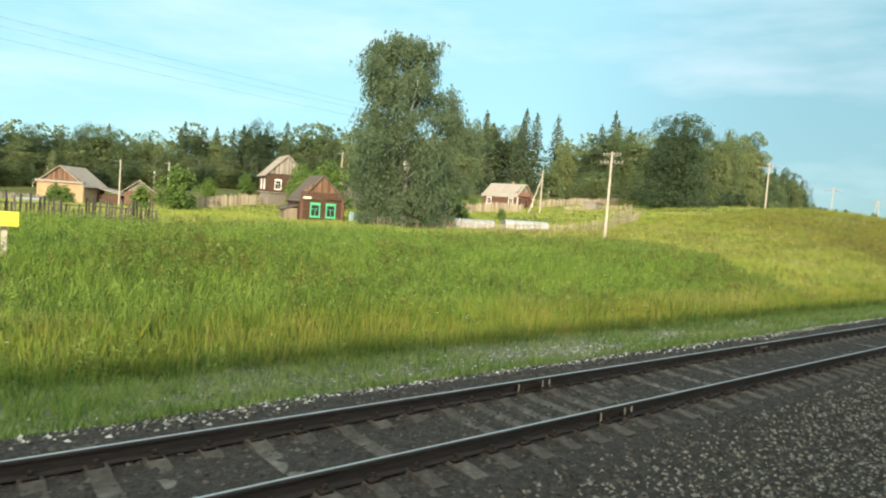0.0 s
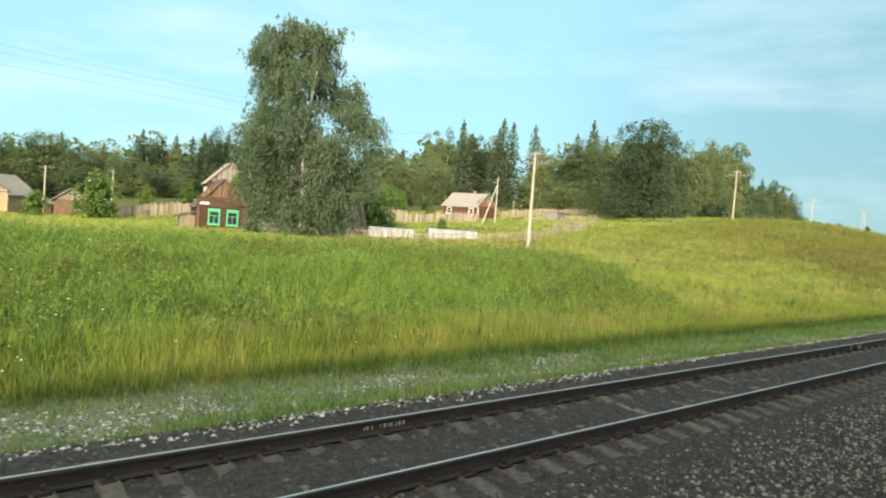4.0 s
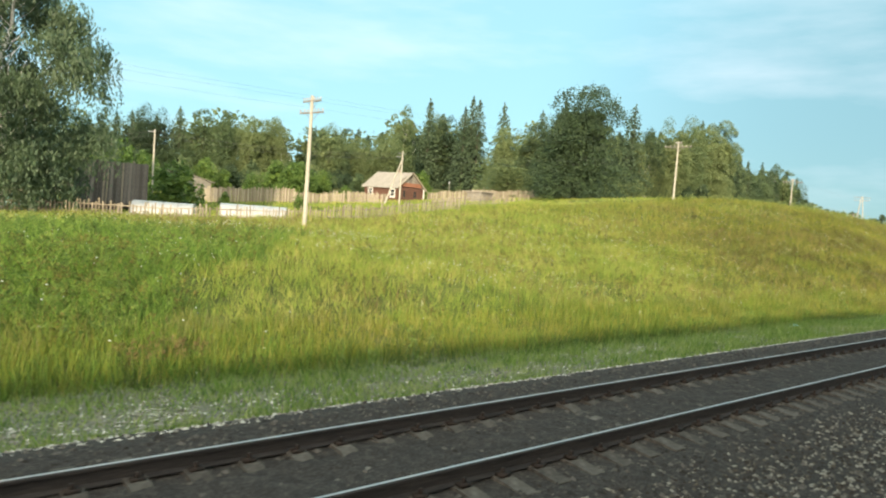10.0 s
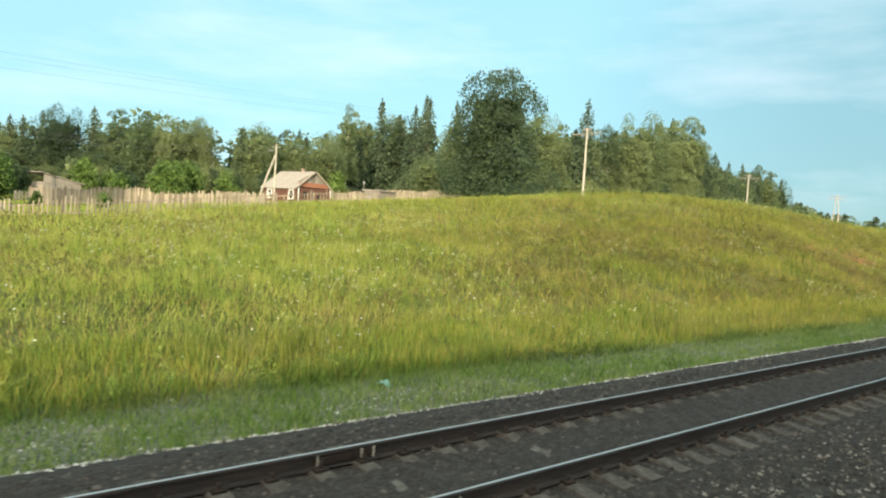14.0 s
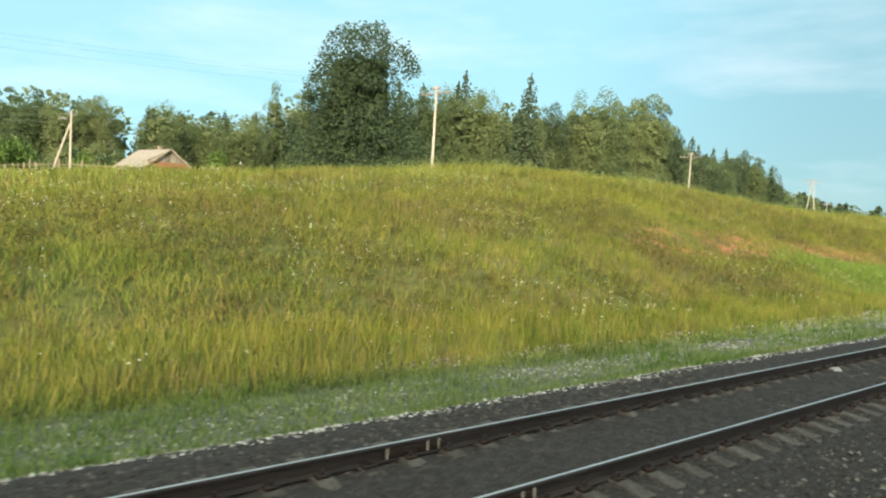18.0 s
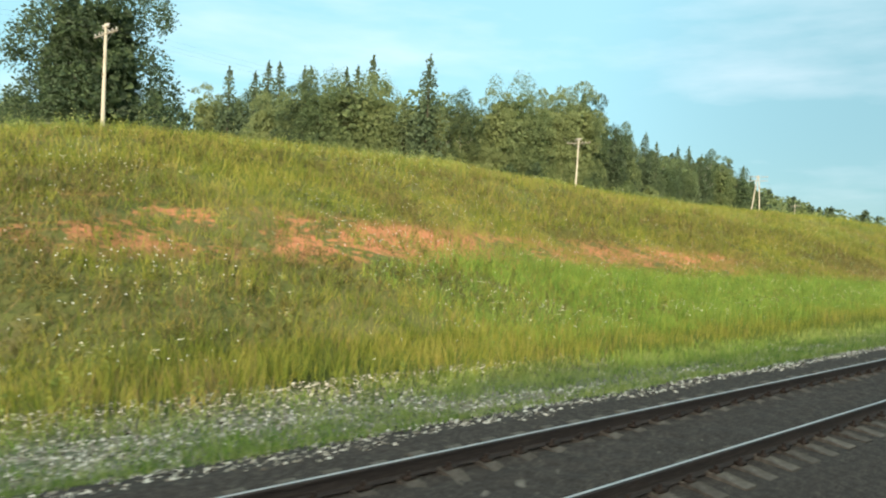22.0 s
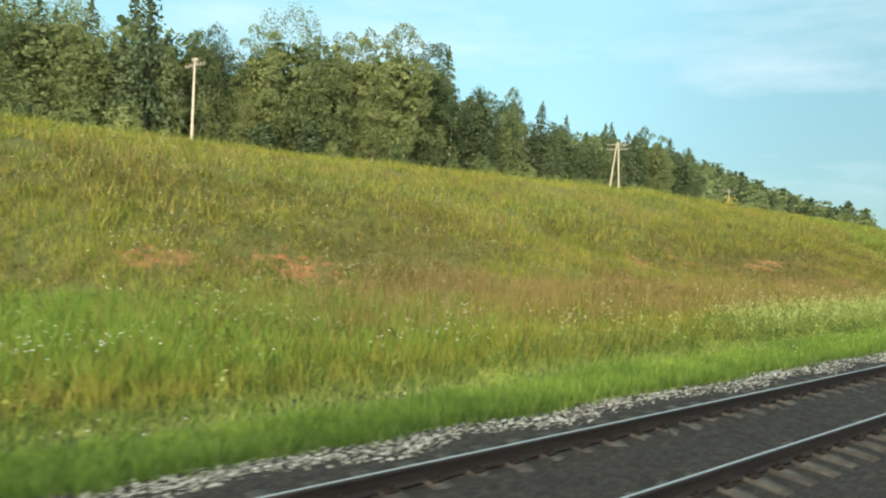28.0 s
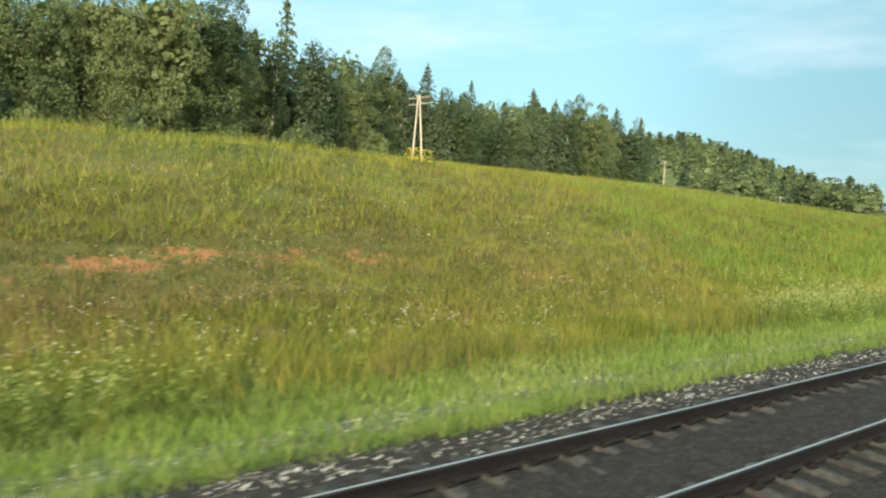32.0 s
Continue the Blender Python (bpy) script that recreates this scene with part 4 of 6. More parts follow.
def tufts(name, n, xr, yr, tall, wide, mat, label, where=None, seed=0, blades=7, spread=0.16, lean=0.32, category="grass"):
    """Tufts of thin blades rooted in the ground, in one object."""
    r = np.random.default_rng(seed)
    x, y = scatter(n, xr, yr, where, r)
    n = len(x)
    bx = x[:, None] + r.normal(size=(n, blades)) * spread
    by = y[:, None] + r.normal(size=(n, blades)) * spread
    bz = np.repeat(slope_level(x, y)[:, None], blades, 1) - 0.04
    hh = (tall[0] + (tall[1] - tall[0]) * r.random((n, blades))) * growth(x, y)[:, None]
    an = r.random((n, blades)) * 6.283
    bow = r.normal(size=(2, n, 1)) * 0.18 + r.normal(size=(2, n, blades)) * lean
    w = wide * (0.6 + 0.8 * r.random((n, blades)))
    base = np.stack([bx, by, bz], -1)
    side = np.stack([np.cos(an) * w, np.sin(an) * w, 0 * w], -1) / 2
    tip = base + np.stack([bow[0] * hh, bow[1] * hh, hh], -1)
    v = np.stack([base - side, base + side, tip], 2).reshape(-1, 3)
    ob = new(name, np_mesh(name, v, np.arange(len(v)).reshape(-1, 3), mat))
    return tagged(ob, label, category, kind="stuff")


def plants(name, n, xr, yr, tall, leaf, per, mat, label, where, seed=0, slim=0.5, bushy=0.3, upright=0.45, head=None):
    """Upright leafy plants in one object; head: a material, a size, a number of pieces, a depth and a label for what they carry at the top."""
    r = np.random.default_rng(seed)
    x, y = scatter(n, xr, yr, where, r)
    n = len(x)
    hh = (tall[0] + (tall[1] - tall[0]) * r.random(n)) * (0.45 + 0.5 * growth(x, y))
    z = slope_level(x, y)
    s = r.random((n, per)) ** 0.8
    an = r.random((n, per)) * 6.283
    out = bushy * hh[:, None] * (1.05 - 0.75 * s) * np.sqrt(r.random((n, per)))
    tilt = r.normal(size=(2, n, 1)) * 0.12
    px = x[:, None] + out * np.cos(an) + tilt[0] * s * hh[:, None]
    py = y[:, None] + out * np.sin(an) + tilt[1] * s * hh[:, None]
    pz = z[:, None] + hh[:, None] * (0.06 + 0.9 * s)
    v, f = leaf_quads(np.stack([px, py, pz], -1).reshape(-1, 3), leaf, upright, seed, slim)
    ob = tagged(new(name, np_mesh(name, v, f, mat)), label, "weeds", kind="stuff")
    if head:
        hmat, size, count, deep_, text = head
        off = r.normal(size=(n, count, 3)) * np.array([0.35, 0.35, deep_]) * size
        top = np.stack([x + tilt[0, :, 0] * hh, y + tilt[1, :, 0] * hh, z + hh], -1)
        v, f = leaf_quads((top[:, None, :] + off).reshape(-1, 3), max(0.045, size * 0.3), 0.25, seed + 1, 0.9)
        tagged(new(name + "_heads", np_mesh(name + "_heads", v, f, hmat)), text, "flowers", kind="stuff")
    return ob


def ramp(v, a, b):
    return np.clip((v - a) / (b - a), 0, 1)


def lush(x, y):
    """The thick green growth on the first stretch of bank, which ends in a slanting edge."""
    edge = 59.4 + (y - 14.1) * 0.75 + 3.0 * (field(x, y, 2.5, 7) - 0.5)
    return ramp(edge - x, -0.4, 0.4) * ramp(y, 13.2, 14.2) * ramp(y, 34, 29)


def bare_clay(x, y):
    z = height(x, y)
    slip = z + x * 0.034 - 6.52
    clay = ramp(x, 129, 135) * ramp(x, 183, 177) * ramp(slip, -0.95, -0.6) * ramp(slip, 0.75, 0.4) * ramp(y, 18.5, 20) * ramp(y, 33.5, 32)
    for cx, cy, ax, ay in SLIPS:
        clay = np.maximum(clay, ramp(((x - cx) / ax) ** 2 + ((y - cy) / ay) ** 2, 1.3, 0.4) * 0.6)
    return clay


def verge(x, y):
    """Short grass from the gravel edge to the ditch, thin where gravel lies bare."""
    return ramp(y - gravel_edge(x), 0.35, 1.0) * (1 - 0.9 * gravelly(x, y))


def dark_weeds(x, y):
    """Patches of darker herbs on the open bank."""
    zone = 1.15 * ramp(x, 78, 102) * ramp(x, 150, 128) * ramp(y, 14.5, 16.5) * ramp(y, 30, 22) + 0.7 * ramp(x, 128, 150) * ramp(y, 23, 27) * ramp(y, 40, 34) + 0.9 * ramp(x, 184, 196) * ramp(x, 252, 240) * ramp(y, 18, 20.5) * ramp(y, 33, 29) + 0.45
    return zone * np.clip(3.2 * patchy(x, y, 4.5, 11) - 1.0, 0, 1) * np.interp(x, [70, 108, 130], [0.55, 0.75, 1])


def brown_strip(x, y):
    return ramp(x, 186, 196) * ramp(x, 240, 222) * ramp(y, 14.5, 16) * ramp(y, 26, 22.5)


def green_foot(x, y):
    """The bright green grass below the bare clay."""
    return ramp(x, 140, 150) * ramp(x, 200, 188) * ramp(y, 12.2, 13.4) * ramp(y, 23.5, 20.5)


tufts("verge_grass", 118000, (16, 262), (6.4, 11.6), (0.06, 0.2), 0.024, VERGE, "short olive verge grass growing over the gravel edge", verge, 1, 4, 0.08)
tufts("verge_green_grass", 30000, (16, 262), (6.5, 12.0), (0.10, 0.3), 0.022, GRASS_LUSH, "fresh green grass on the verge", lambda x, y: verge(x, y) * np.clip(3 * patchy(x, y, 3.5, 21) - 1.2 + ramp(x, 176, 186) - 0.5 * ramp(x, 224, 230) + ramp(x, 27, 22), 0, 1), 17, 6, 0.10)
tufts("verge_thick_grass", 15000, (174, 232), (6.6, 9.8), (0.12, 0.32), 0.024, GRASS_LUSH, "thick bright green grass on the far verge", lambda x, y: ramp(x, 174, 182) * ramp(x, 228, 214) * ramp(y - gravel_edge(x), 0.55, 0.95), 47, 7, 0.1)
tufts("ditch_sunny_grass", 6500, (16, 100), (11.2, 14.6), (0.22, 0.5), 0.02, GRASS_LUSH, "green grass mixed in at the foot of the bank", lambda x, y: (1 - 0.75 * gravelly(x, y)) * np.clip(2.5 * patchy(x, y, 3.4, 33) - 0.7, 0, 1), 52, 7, 0.15, 0.25)
tufts("ditch_grass", 25000, (16, 330), (10.9, 14.6), (0.25, 0.6), 0.024, GRASS, "tall mixed grass along the ditch by the railway", lambda x, y: (1 - 0.75 * gravelly(x, y)) * ramp(y, 10.8, 11.8 + 0 * x), 2, 7, 0.14, 0.2)
tufts("ditch_shade_grass", 12000, (16, 330), (10.6, 13.4), (0.2, 0.45), 0.024, GRASS_SHADE_TONE, "green grass in the ditch, coloured darker for the shade there", lambda x, y: (1 - gravelly(x, y)) * np.clip(2.5 * patchy(x, y, 3.0, 31) - 0.6, 0, 1), 18, 7, 0.14)
tufts("blond_grass", 14000, (16, 110), (12.6, 14.7), (0.3, 0.62), 0.02, GRASS_BLOND, "blond dry grass in a band along the foot of the bank", lambda x, y: np.clip(4.0 * patchy(x, y * 1.8, 3.6, 41) - 1.95, 0, 1) * np.interp(x, [50, 62, 70, 110], [0.55, 0.42, 0.22, 0.1]), 3, 7, 0.15, 0.14)
tufts("ditch_seed_grass", 9000, (84, 330), (11.4, 15.5), (0.3, 0.62), 0.015, GRASS_DRY, "dry seeding grass in tan and reddish tones", lambda x, y: np.clip(3.0 * patchy(x, y, 4.0, 43) - 1.2, 0, 1) * (1 - 0.85 * ramp(x, 128, 140) * ramp(x, 202, 190)), 23, 7, 0.18, 0.16)
tufts("bank_grass", 52000, (84, 300), (13.5, 31), (0.25, 0.56), 0.028, GRASS, "long green meadow grass covering the railway bank", lambda x, y: ramp(x, 84, 104) * (1 - 0.62 * bare_clay(x, y)) * (1 - 0.65 * dark_weeds(x, y)), 4, 7, 0.17)
tufts("lit_bank_grass", 36000, (14, 106), (13.5, 31), (0.25, 0.52), 0.019, GRASS_LIT, "long yellow-green meadow grass on the bank, coloured lighter as sunlit", lambda x, y: ramp(x, 106, 86) * (1 - 0.8 * lush(x, y)) * (1 - 0.5 * dark_weeds(x, y)), 44, 7, 0.17)
tufts("bank_lush_grass", 30000, (14, 76), (13.2, 34), (0.3, 0.7), 0.022, GRASS_LUSH, "lush bright green grass thick on the bank", lush, 5, 7, 0.18)
tufts("clay_foot_grass", 13500, (138, 202), (12.4, 23.5), (0.35, 0.75), 0.026, GRASS_LUSH, "fresh green grass below the bare clay", lambda x, y: green_foot(x, y) * (1 - 0.6 * bare_clay(x, y)), 25, 7, 0.18)
tufts("bank_dry_grass", 30000, (66, 330), (14.5, 46), (0.3, 0.65), 0.028, GRASS_DRY, "dry tan and reddish grass patches on the bank", lambda x, y: np.clip(2.8 * patchy(x, y, 5.5, 51) - 0.85, 0, 1) * (1 - 0.85 * green_foot(x, y)) * (1 - 0.6 * bare_clay(x, y)), 6, 6, 0.2)
tufts("brown_seed_grass", 6000, (184, 242), (14, 27), (0.5, 0.95), 0.02, GRASS_BROWN, "tall brown seeding grass on the lower bank", lambda x, y: brown_strip(x, y) * (1 - 0.9 * bare_clay(x, y)) * np.clip(2.4 * patchy(x, y, 4.0, 61) - 0.3, 0, 1), 26, 8, 0.2, 0.2)
tufts("clay_dry_grass", 10500, (129, 256), (19, 33), (0.16, 0.4), 0.024, GRASS_BROWN, "short withered grass over the bare clay", lambda x, y: bare_clay(x, y) * np.clip(3 * patchy(x, y, 2.2, 63) - 0.9, 0, 1), 49, 7, 0.16)
tufts("crest_grass", 21000, (92, 340), (29, 52), (0.3, 0.75), 0.05, GRASS, "long meadow grass on the crest of the bank", lambda x, y: ramp(x, 92, 110) * (1 - 0.7 * bare_clay(x, y)), 7, 6, 0.25)
tufts("lit_crest_grass", 8000, (66, 112), (29, 54), (0.25, 0.55), 0.05, GRASS_LIT, "yellow-green meadow grass on the crest, coloured lighter as sunlit", lambda x, y: ramp(x, 66, 84) * ramp(x, 112, 94), 45, 6, 0.25)
tufts("pasture_grass", 15000, (14, 92), (28, 56), (0.14, 0.34), 0.05, GRASS_BLOND, "short pale grass of the village pasture", lambda x, y: (1 - lush(x, y)) * ramp(x, 92, 74), 27, 6, 0.28)
tufts("pasture_green_grass", 17000, (14, 92), (28, 60), (0.14, 0.36), 0.055, GRASS_LIT, "mixed green grass of the village pasture", lambda x, y: (1 - lush(x, y)) * ramp(x, 92, 74), 28, 6, 0.28)
tufts("field_grass", 13000, (14, 150), (54, 120), (0.2, 0.45), 0.09, GRASS_LIT, "pale meadow grass round the village", None, 8, 6, 0.4)
tufts("upper_field_grass", 9000, (150, 340), (52, 110), (0.3, 0.6), 0.08, GRASS, "meadow grass between the crest and the forest", None, 9, 6, 0.4)
tufts("far_bank_grass", 8000, (330, 620), (8, 70), (0.3, 0.7), 0.12, GRASS, "distant grass along the bank", None, 10, 6, 0.5)

tufts("far_lush_grass", 9000, (258, 330), (15, 44), (0.35, 0.7), 0.045, GRASS_LUSH, "bright green grass on the far stretch of bank", lambda x, y: ramp(x - 262 - 0.5 * (y - 25) - 5 * (field(x, y, 4.0, 7) - 0.5), 0, 2), 29, 7, 0.2)

plants("lush_weeds", 10500, (14, 76), (13.4, 33), (0.45, 0.9), 0.135, 24, NETTLE, "thick leafy green weeds on the bank", lambda x, y: lush(x, y) * np.clip(0.3 + 1.7 * patchy(x, y, 2.6, 13) - 0.3, 0, 1), 13, 0.36, 0.3, 0.4)
# dark clumps, thickened along the slanting edge to stand in for its shadow
plants("lush_dark_weeds", 8500, (14, 76), (13.6, 33), (0.5, 0.95), 0.13, 20, HERB, "darker tall weeds among the lush growth, thickened to imitate shade at its edge", lambda x, y: lush(x, y) * np.clip(4 * patchy(x, y, 3.0, 17) - 2.0 + 0.9 * ramp(x - 0.75 * (y - 14.1), 49, 55), 0, 1), 46, 0.36, 0.32, 0.4)
plants("bank_herbs", 31000, (60, 330), (14, 44), (0.3, 0.75), 0.14, 11, HERB, "olive leafy herbs in patches through the bank grass", lambda x, y: np.clip(dark_weeds(x, y), 0, 1) * (1 - 0.8 * bare_clay(x, y)) * (1 - lush(x, y)), 14, 0.5, 0.35, 0.35)
tufts("bank_low_herbs", 38000, (62, 256), (14, 40), (0.16, 0.42), 0.034, HERB, "low dark olive herbs filling patches of the bank", lambda x, y: np.clip(1.3 * dark_weeds(x, y), 0, 1) * (1 - 0.75 * bare_clay(x, y)) * (1 - lush(x, y)) * (1 - 0.8 * green_foot(x, y)), 50, 7, 0.2, 0.4, "weeds")
plants("dock_weeds", 13000, (62, 250), (14, 34), (0.5, 0.85), 0.12, 4, HERB, "thin dock stalks on the bank", lambda x, y: np.clip(dark_weeds(x, y) + 0.12, 0, 1) * (1 - 0.6 * bare_clay(x, y)), 34, 0.4, 0.2, 0.5, (RUST, 0.11, 5, 1.2, "rusty brown dock heads in the bank grass"))
plants("flowering_weeds", 13500, (60, 262), (12.6, 40), (0.5, 0.9), 0.13, 7, WEED_PALE, "tall pale green flowering weeds on the bank", lambda x, y: np.clip(3.6 * patchy(x, y, 3.2, 71) - 1.75, 0, 1) * np.interp(y, [12.6, 14, 20, 40], [0.6, 1, 0.7, 0.5]) * np.interp(x, [62, 84, 130, 160, 262], [0.45, 1, 1, 0.55, 0.5]) * (1 - 0.7 * bare_clay(x, y)), 35, 0.4, 0.25, 0.5, (CREAM, 0.14, 7, 0.3, "cream flower heads of the tall weeds"))
plants("crest_stalks", 5200, (104, 262), (33, 52), (0.6, 1.15), 0.16, 7, WEED_PALE, "tall pale stalks along the crest of the bank", lambda x, y: np.clip(3.4 * patchy(x, y, 5.0, 81) - 1.3, 0, 1), 36, 0.4, 0.2, 0.6, (PLUME, 0.2, 5, 0.8, "pale feathery tops of the crest weeds"))
plants("verge_weeds", 1700, (18, 330), (9.6, 12.8), (0.35, 0.75), 0.08, 46, NETTLE, "bushy dark green weeds on the verge", lambda x, y: np.clip(5 * patchy(x, y, 2.2, 91) - 3.0, 0, 1), 15, 0.6, 0.5, 0.2)
plants("pale_verge_weeds", 700, (18, 330), (9.8, 13.0), (0.45, 0.9), 0.09, 40, WEED_PALE, "tall grey-green bushy weeds by the ditch", lambda x, y: np.clip(5 * patchy(x, y, 2.6, 95) - 3.0, 0, 1), 12, 0.6, 0.35, 0.3)


plants("dry_weed_clump", 46, (58.8, 60.6), (12.5, 13.3), (0.3, 0.5), 0.1, 24, GRASS_BROWN, "withered tan weeds in a clump at the foot of the bank", None, 48, 0.4, 0.4, 0.4)


def weed_strip(x, y):
    thick = ramp(x, 203, 207) * ramp(x, 235, 229) + 0.45 * ramp(x, 184, 204) * ramp(x, 236, 230) * np.clip(3 * patchy(x, y, 3.0, 97) - 1.6, 0, 1) + 0.3 * ramp(x, 236, 242) * ramp(x, 248, 244) * np.clip(3 * patchy(x, y, 3.0, 97) - 1.4, 0, 1) + 0.8 * ramp(x, 251, 253) * ramp(x, 262, 258)
    return np.clip(thick, 0, 1) * ramp(y, 9.9, 10.5) * ramp(y, 13.4, 12.8) * np.clip(0.5 + 1.4 * field(x, y, 1.5, 99) - 0.2, 0, 1)


plants("feathery_weeds", 5600, (184, 266), (9.9, 13.4), (0.42, 1.02), 0.085, 56, WEED_PALE, "thick feathery green weeds in a strip by the ditch", weed_strip, 16, 0.26, 0.42, 0.6, (PLUME, 0.2, 9, 1.1, "pale plumes on top of the feathery weeds"))


plants("strip_undergrowth", 3200, (198, 264), (9.8, 13.2), (0.3, 0.55), 0.1, 24, NETTLE, "dark green leaves low in the strip of feathery weeds", weed_strip, 51, 0.5, 0.5, 0.3)


def blossoms(name, n, xr, yr, lift, size, mat, label, where=None, seed=0):
    """Flat flower heads, each a small bent disc of six petals on a stalk."""
    r = np.random.default_rng(seed)
    x, y = scatter(n, xr, yr, where, r)
    n = len(x)
    z = slope_level(x, y) + lift[0] + (lift[1] - lift[0]) * r.random(n)
    s = size * (0.5 + 0.9 * r.random(n))
    an = np.arange(6) * 1.0472
    c = np.stack([x, y, z], -1)
    circle = c[:, None, :] + s[:, None, None] * np.stack([np.cos(an), np.sin(an), 0.5 * np.sin(an * 2 + 1)], -1)[None] * (0.7 + 0.6 * r.random((n, 6, 1)))
    v = np.concatenate([c[:, None, :] + [0, 0, 0.012], circle], 1).reshape(-1, 3)
    k = np.arange(6)
    f = (np.arange(n)[:, None, None] * 7 + np.stack([0 * k, 1 + k, 1 + (k + 1) % 6], -1)[None]).reshape(-1, 3)
    ob = new(name, np_mesh(name, v, f, mat))
    return tagged(ob, label, "flowers", kind="stuff")


blossoms("white_flowers", 78000, (18, 300), (12.4, 38), (0.34, 0.62), 0.019, FLOWER_WHITE, "small white wildflower heads scattered over the bank", lambda x, y: np.clip(3 * patchy(x, y, 4.0, 72) - 1.2, 0, 1) * np.interp(y, [12, 16, 30, 40], [0.15, 0.6, 0.6, 0.3]) * np.interp(x, [58, 70, 150, 200], [0.15, 1.0, 1, 0.6]), 20)
blossoms("white_umbels", 1800, (18, 330), (11.4, 14.6), (0.42, 0.7), 0.018, FLOWER_WHITE, "white umbel flowers by the ditch", lambda x, y: np.clip(6 * patchy(x, y, 1.6, 73) - 3.6, 0, 1), 21)
blossoms("daisies", 560, (198, 222), (8.0, 9.9), (0.2, 0.34), 0.015, FLOWER_WHITE, "white daisies in the verge grass", lambda x, y: np.clip(5 * patchy(x, y, 1.5, 74) - 2.1, 0, 1) * ramp(y, 9.9, 9.3), 24)
blossoms("yellow_flowers", 1500, (254, 261), (41, 45), (0.6, 1.5), 0.075, FLOWER_YELLOW, "yellow wildflower heads in a tight clump", lambda x, y: np.hypot((x - 257.3) / 1.25, (y - 43.0) / 0.8) < 1, 22)

# ---- stones ----
ROCK = np.array([(1, 0, -0.15), (-1, 0, -0.15), (0, 1, -0.15), (0, -1, -0.15), (0.1, 0.05, 1)], float)
ROCK_F = np.array([(0, 2, 4), (2, 1, 4), (1, 3, 4), (3, 0, 4)])


def stones(name, n, xr, yr, size, mat, label, level, where=None, seed=0, flat=0.75):
    """Loose angular stones bedded in a surface, in one object."""
    r = np.random.default_rng(seed)
    x, y = r.uniform(*xr, n), r.uniform(*yr, n)
    if where is not None:
        keep = where(x, y, r)
        x, y = x[keep], y[keep]
    n = len(x)
    z = level(x, y)
    s = size[0] + (size[1] - size[0]) * r.random(n) ** 1.6
    V = (ROCK[None] * 1.15 + 0.28 * r.normal(size=(n, 5, 3)).clip(-1.3, 1.3)) * s[:, None, None]
    an = r.random(n) * 6.283
    ca, sa = np.cos(an)[:, None], np.sin(an)[:, None]
    sq = 0.7 + 0.6 * r.random((n, 1))
    vx, vy, vz = V[..., 0] * sq, V[..., 1], V[..., 2] * flat
    V = np.stack([vx * ca - vy * sa + x[:, None], vx * sa + vy * ca + y[:, None], vz + (z + s * 0.12)[:, None]], -1)
    f = (np.arange(n)[:, None, None] * 5 + ROCK_F[None]).reshape(-1, 3)
    ob = new(name, np_mesh(name, V.reshape(-1, 3), f, mat))
    return tagged(ob, label, "gravel", kind="stuff")


stones("ballast_between_tracks", 84000, (21, 112), (-0.6, 2.9), (0.014, 0.036), STONE_BROWN, "loose brown and pale ballast stones between the tracks", bed_level, lambda x, y, r: r.random(len(x)) < np.interp(x, [20, 50, 75, 112], [1, 1, 0.6, 0.15]) * np.interp(y, [1.2, 2.2, 2.9], [1, 0.7, 0.2]), 30)
stones("ballast_dark", 46000, (18, 112), (-0.6, 6.6), (0.016, 0.04), STONE_DARK, "dark ballast stones between and beside the rails", bed_level, None, 31)


def foot_strip(x, y):
    """Pale gravel spilling from the ballast edge, wider and thicker far along the line."""
    d = y - gravel_edge(x)
    wide = np.interp(x, [20, 60, 120, 180, 210, 240], [0.55, 0.6, 0.9, 0.7, 0.45, 0.4])
    return ramp(d, -0.12, 0.1) * ramp(d, wide + 0.35, wide * 0.4) * np.clip(0.35 + 1.3 * patchy(x, y, 1.3, 6), 0, 1) * np.interp(x, [16, 60, 110, 185, 210, 234], [0.85, 0.75, 0.8, 0.85, 0.5, 0.28])


stones("gravel_edge_stones", 70000, (16, 262), (5.6, 8.4), (0.012, 0.036), STONE_WHITE, "pale crushed gravel along the edge of the ballast", slope_level, lambda x, y, r: r.random(len(x)) < foot_strip(x, y), 32)
stones("gravel_edge_fine", 60000, (172, 262), (5.6, 7.4), (0.010, 0.026), STONE_WHITE, "fine pale gravel thick along the edge of the ballast", slope_level, lambda x, y, r: r.random(len(x)) < foot_strip(x, y), 36)
stones("gravel_grey", 36000, (16, 262), (5.7, 8.6), (0.012, 0.032), STONE_BROWN, "grey-brown gravel mixed in along the ballast edge", slope_level, lambda x, y, r: r.random(len(x)) < foot_strip(x, y), 34)
stones("gravel_scattered", 150000, (16, 262), (7.4, 12.2), (0.012, 0.036), STONE_WHITE, "pale gravel lying bare in the verge grass", slope_level, lambda x, y, r: r.random(len(x)) < np.clip(1.0 * gravelly(x, y) + 0.006, 0, 1), 33)
stones("gravel_scattered_brown", 110000, (16, 262), (7.4, 12.2), (0.012, 0.034), STONE_BROWN, "grey and brown gravel lying bare in the verge grass", slope_level, lambda x, y, r: r.random(len(x)) < np.clip(0.7 * gravelly(x, y), 0, 1), 35)

# ---- poles and wires ----


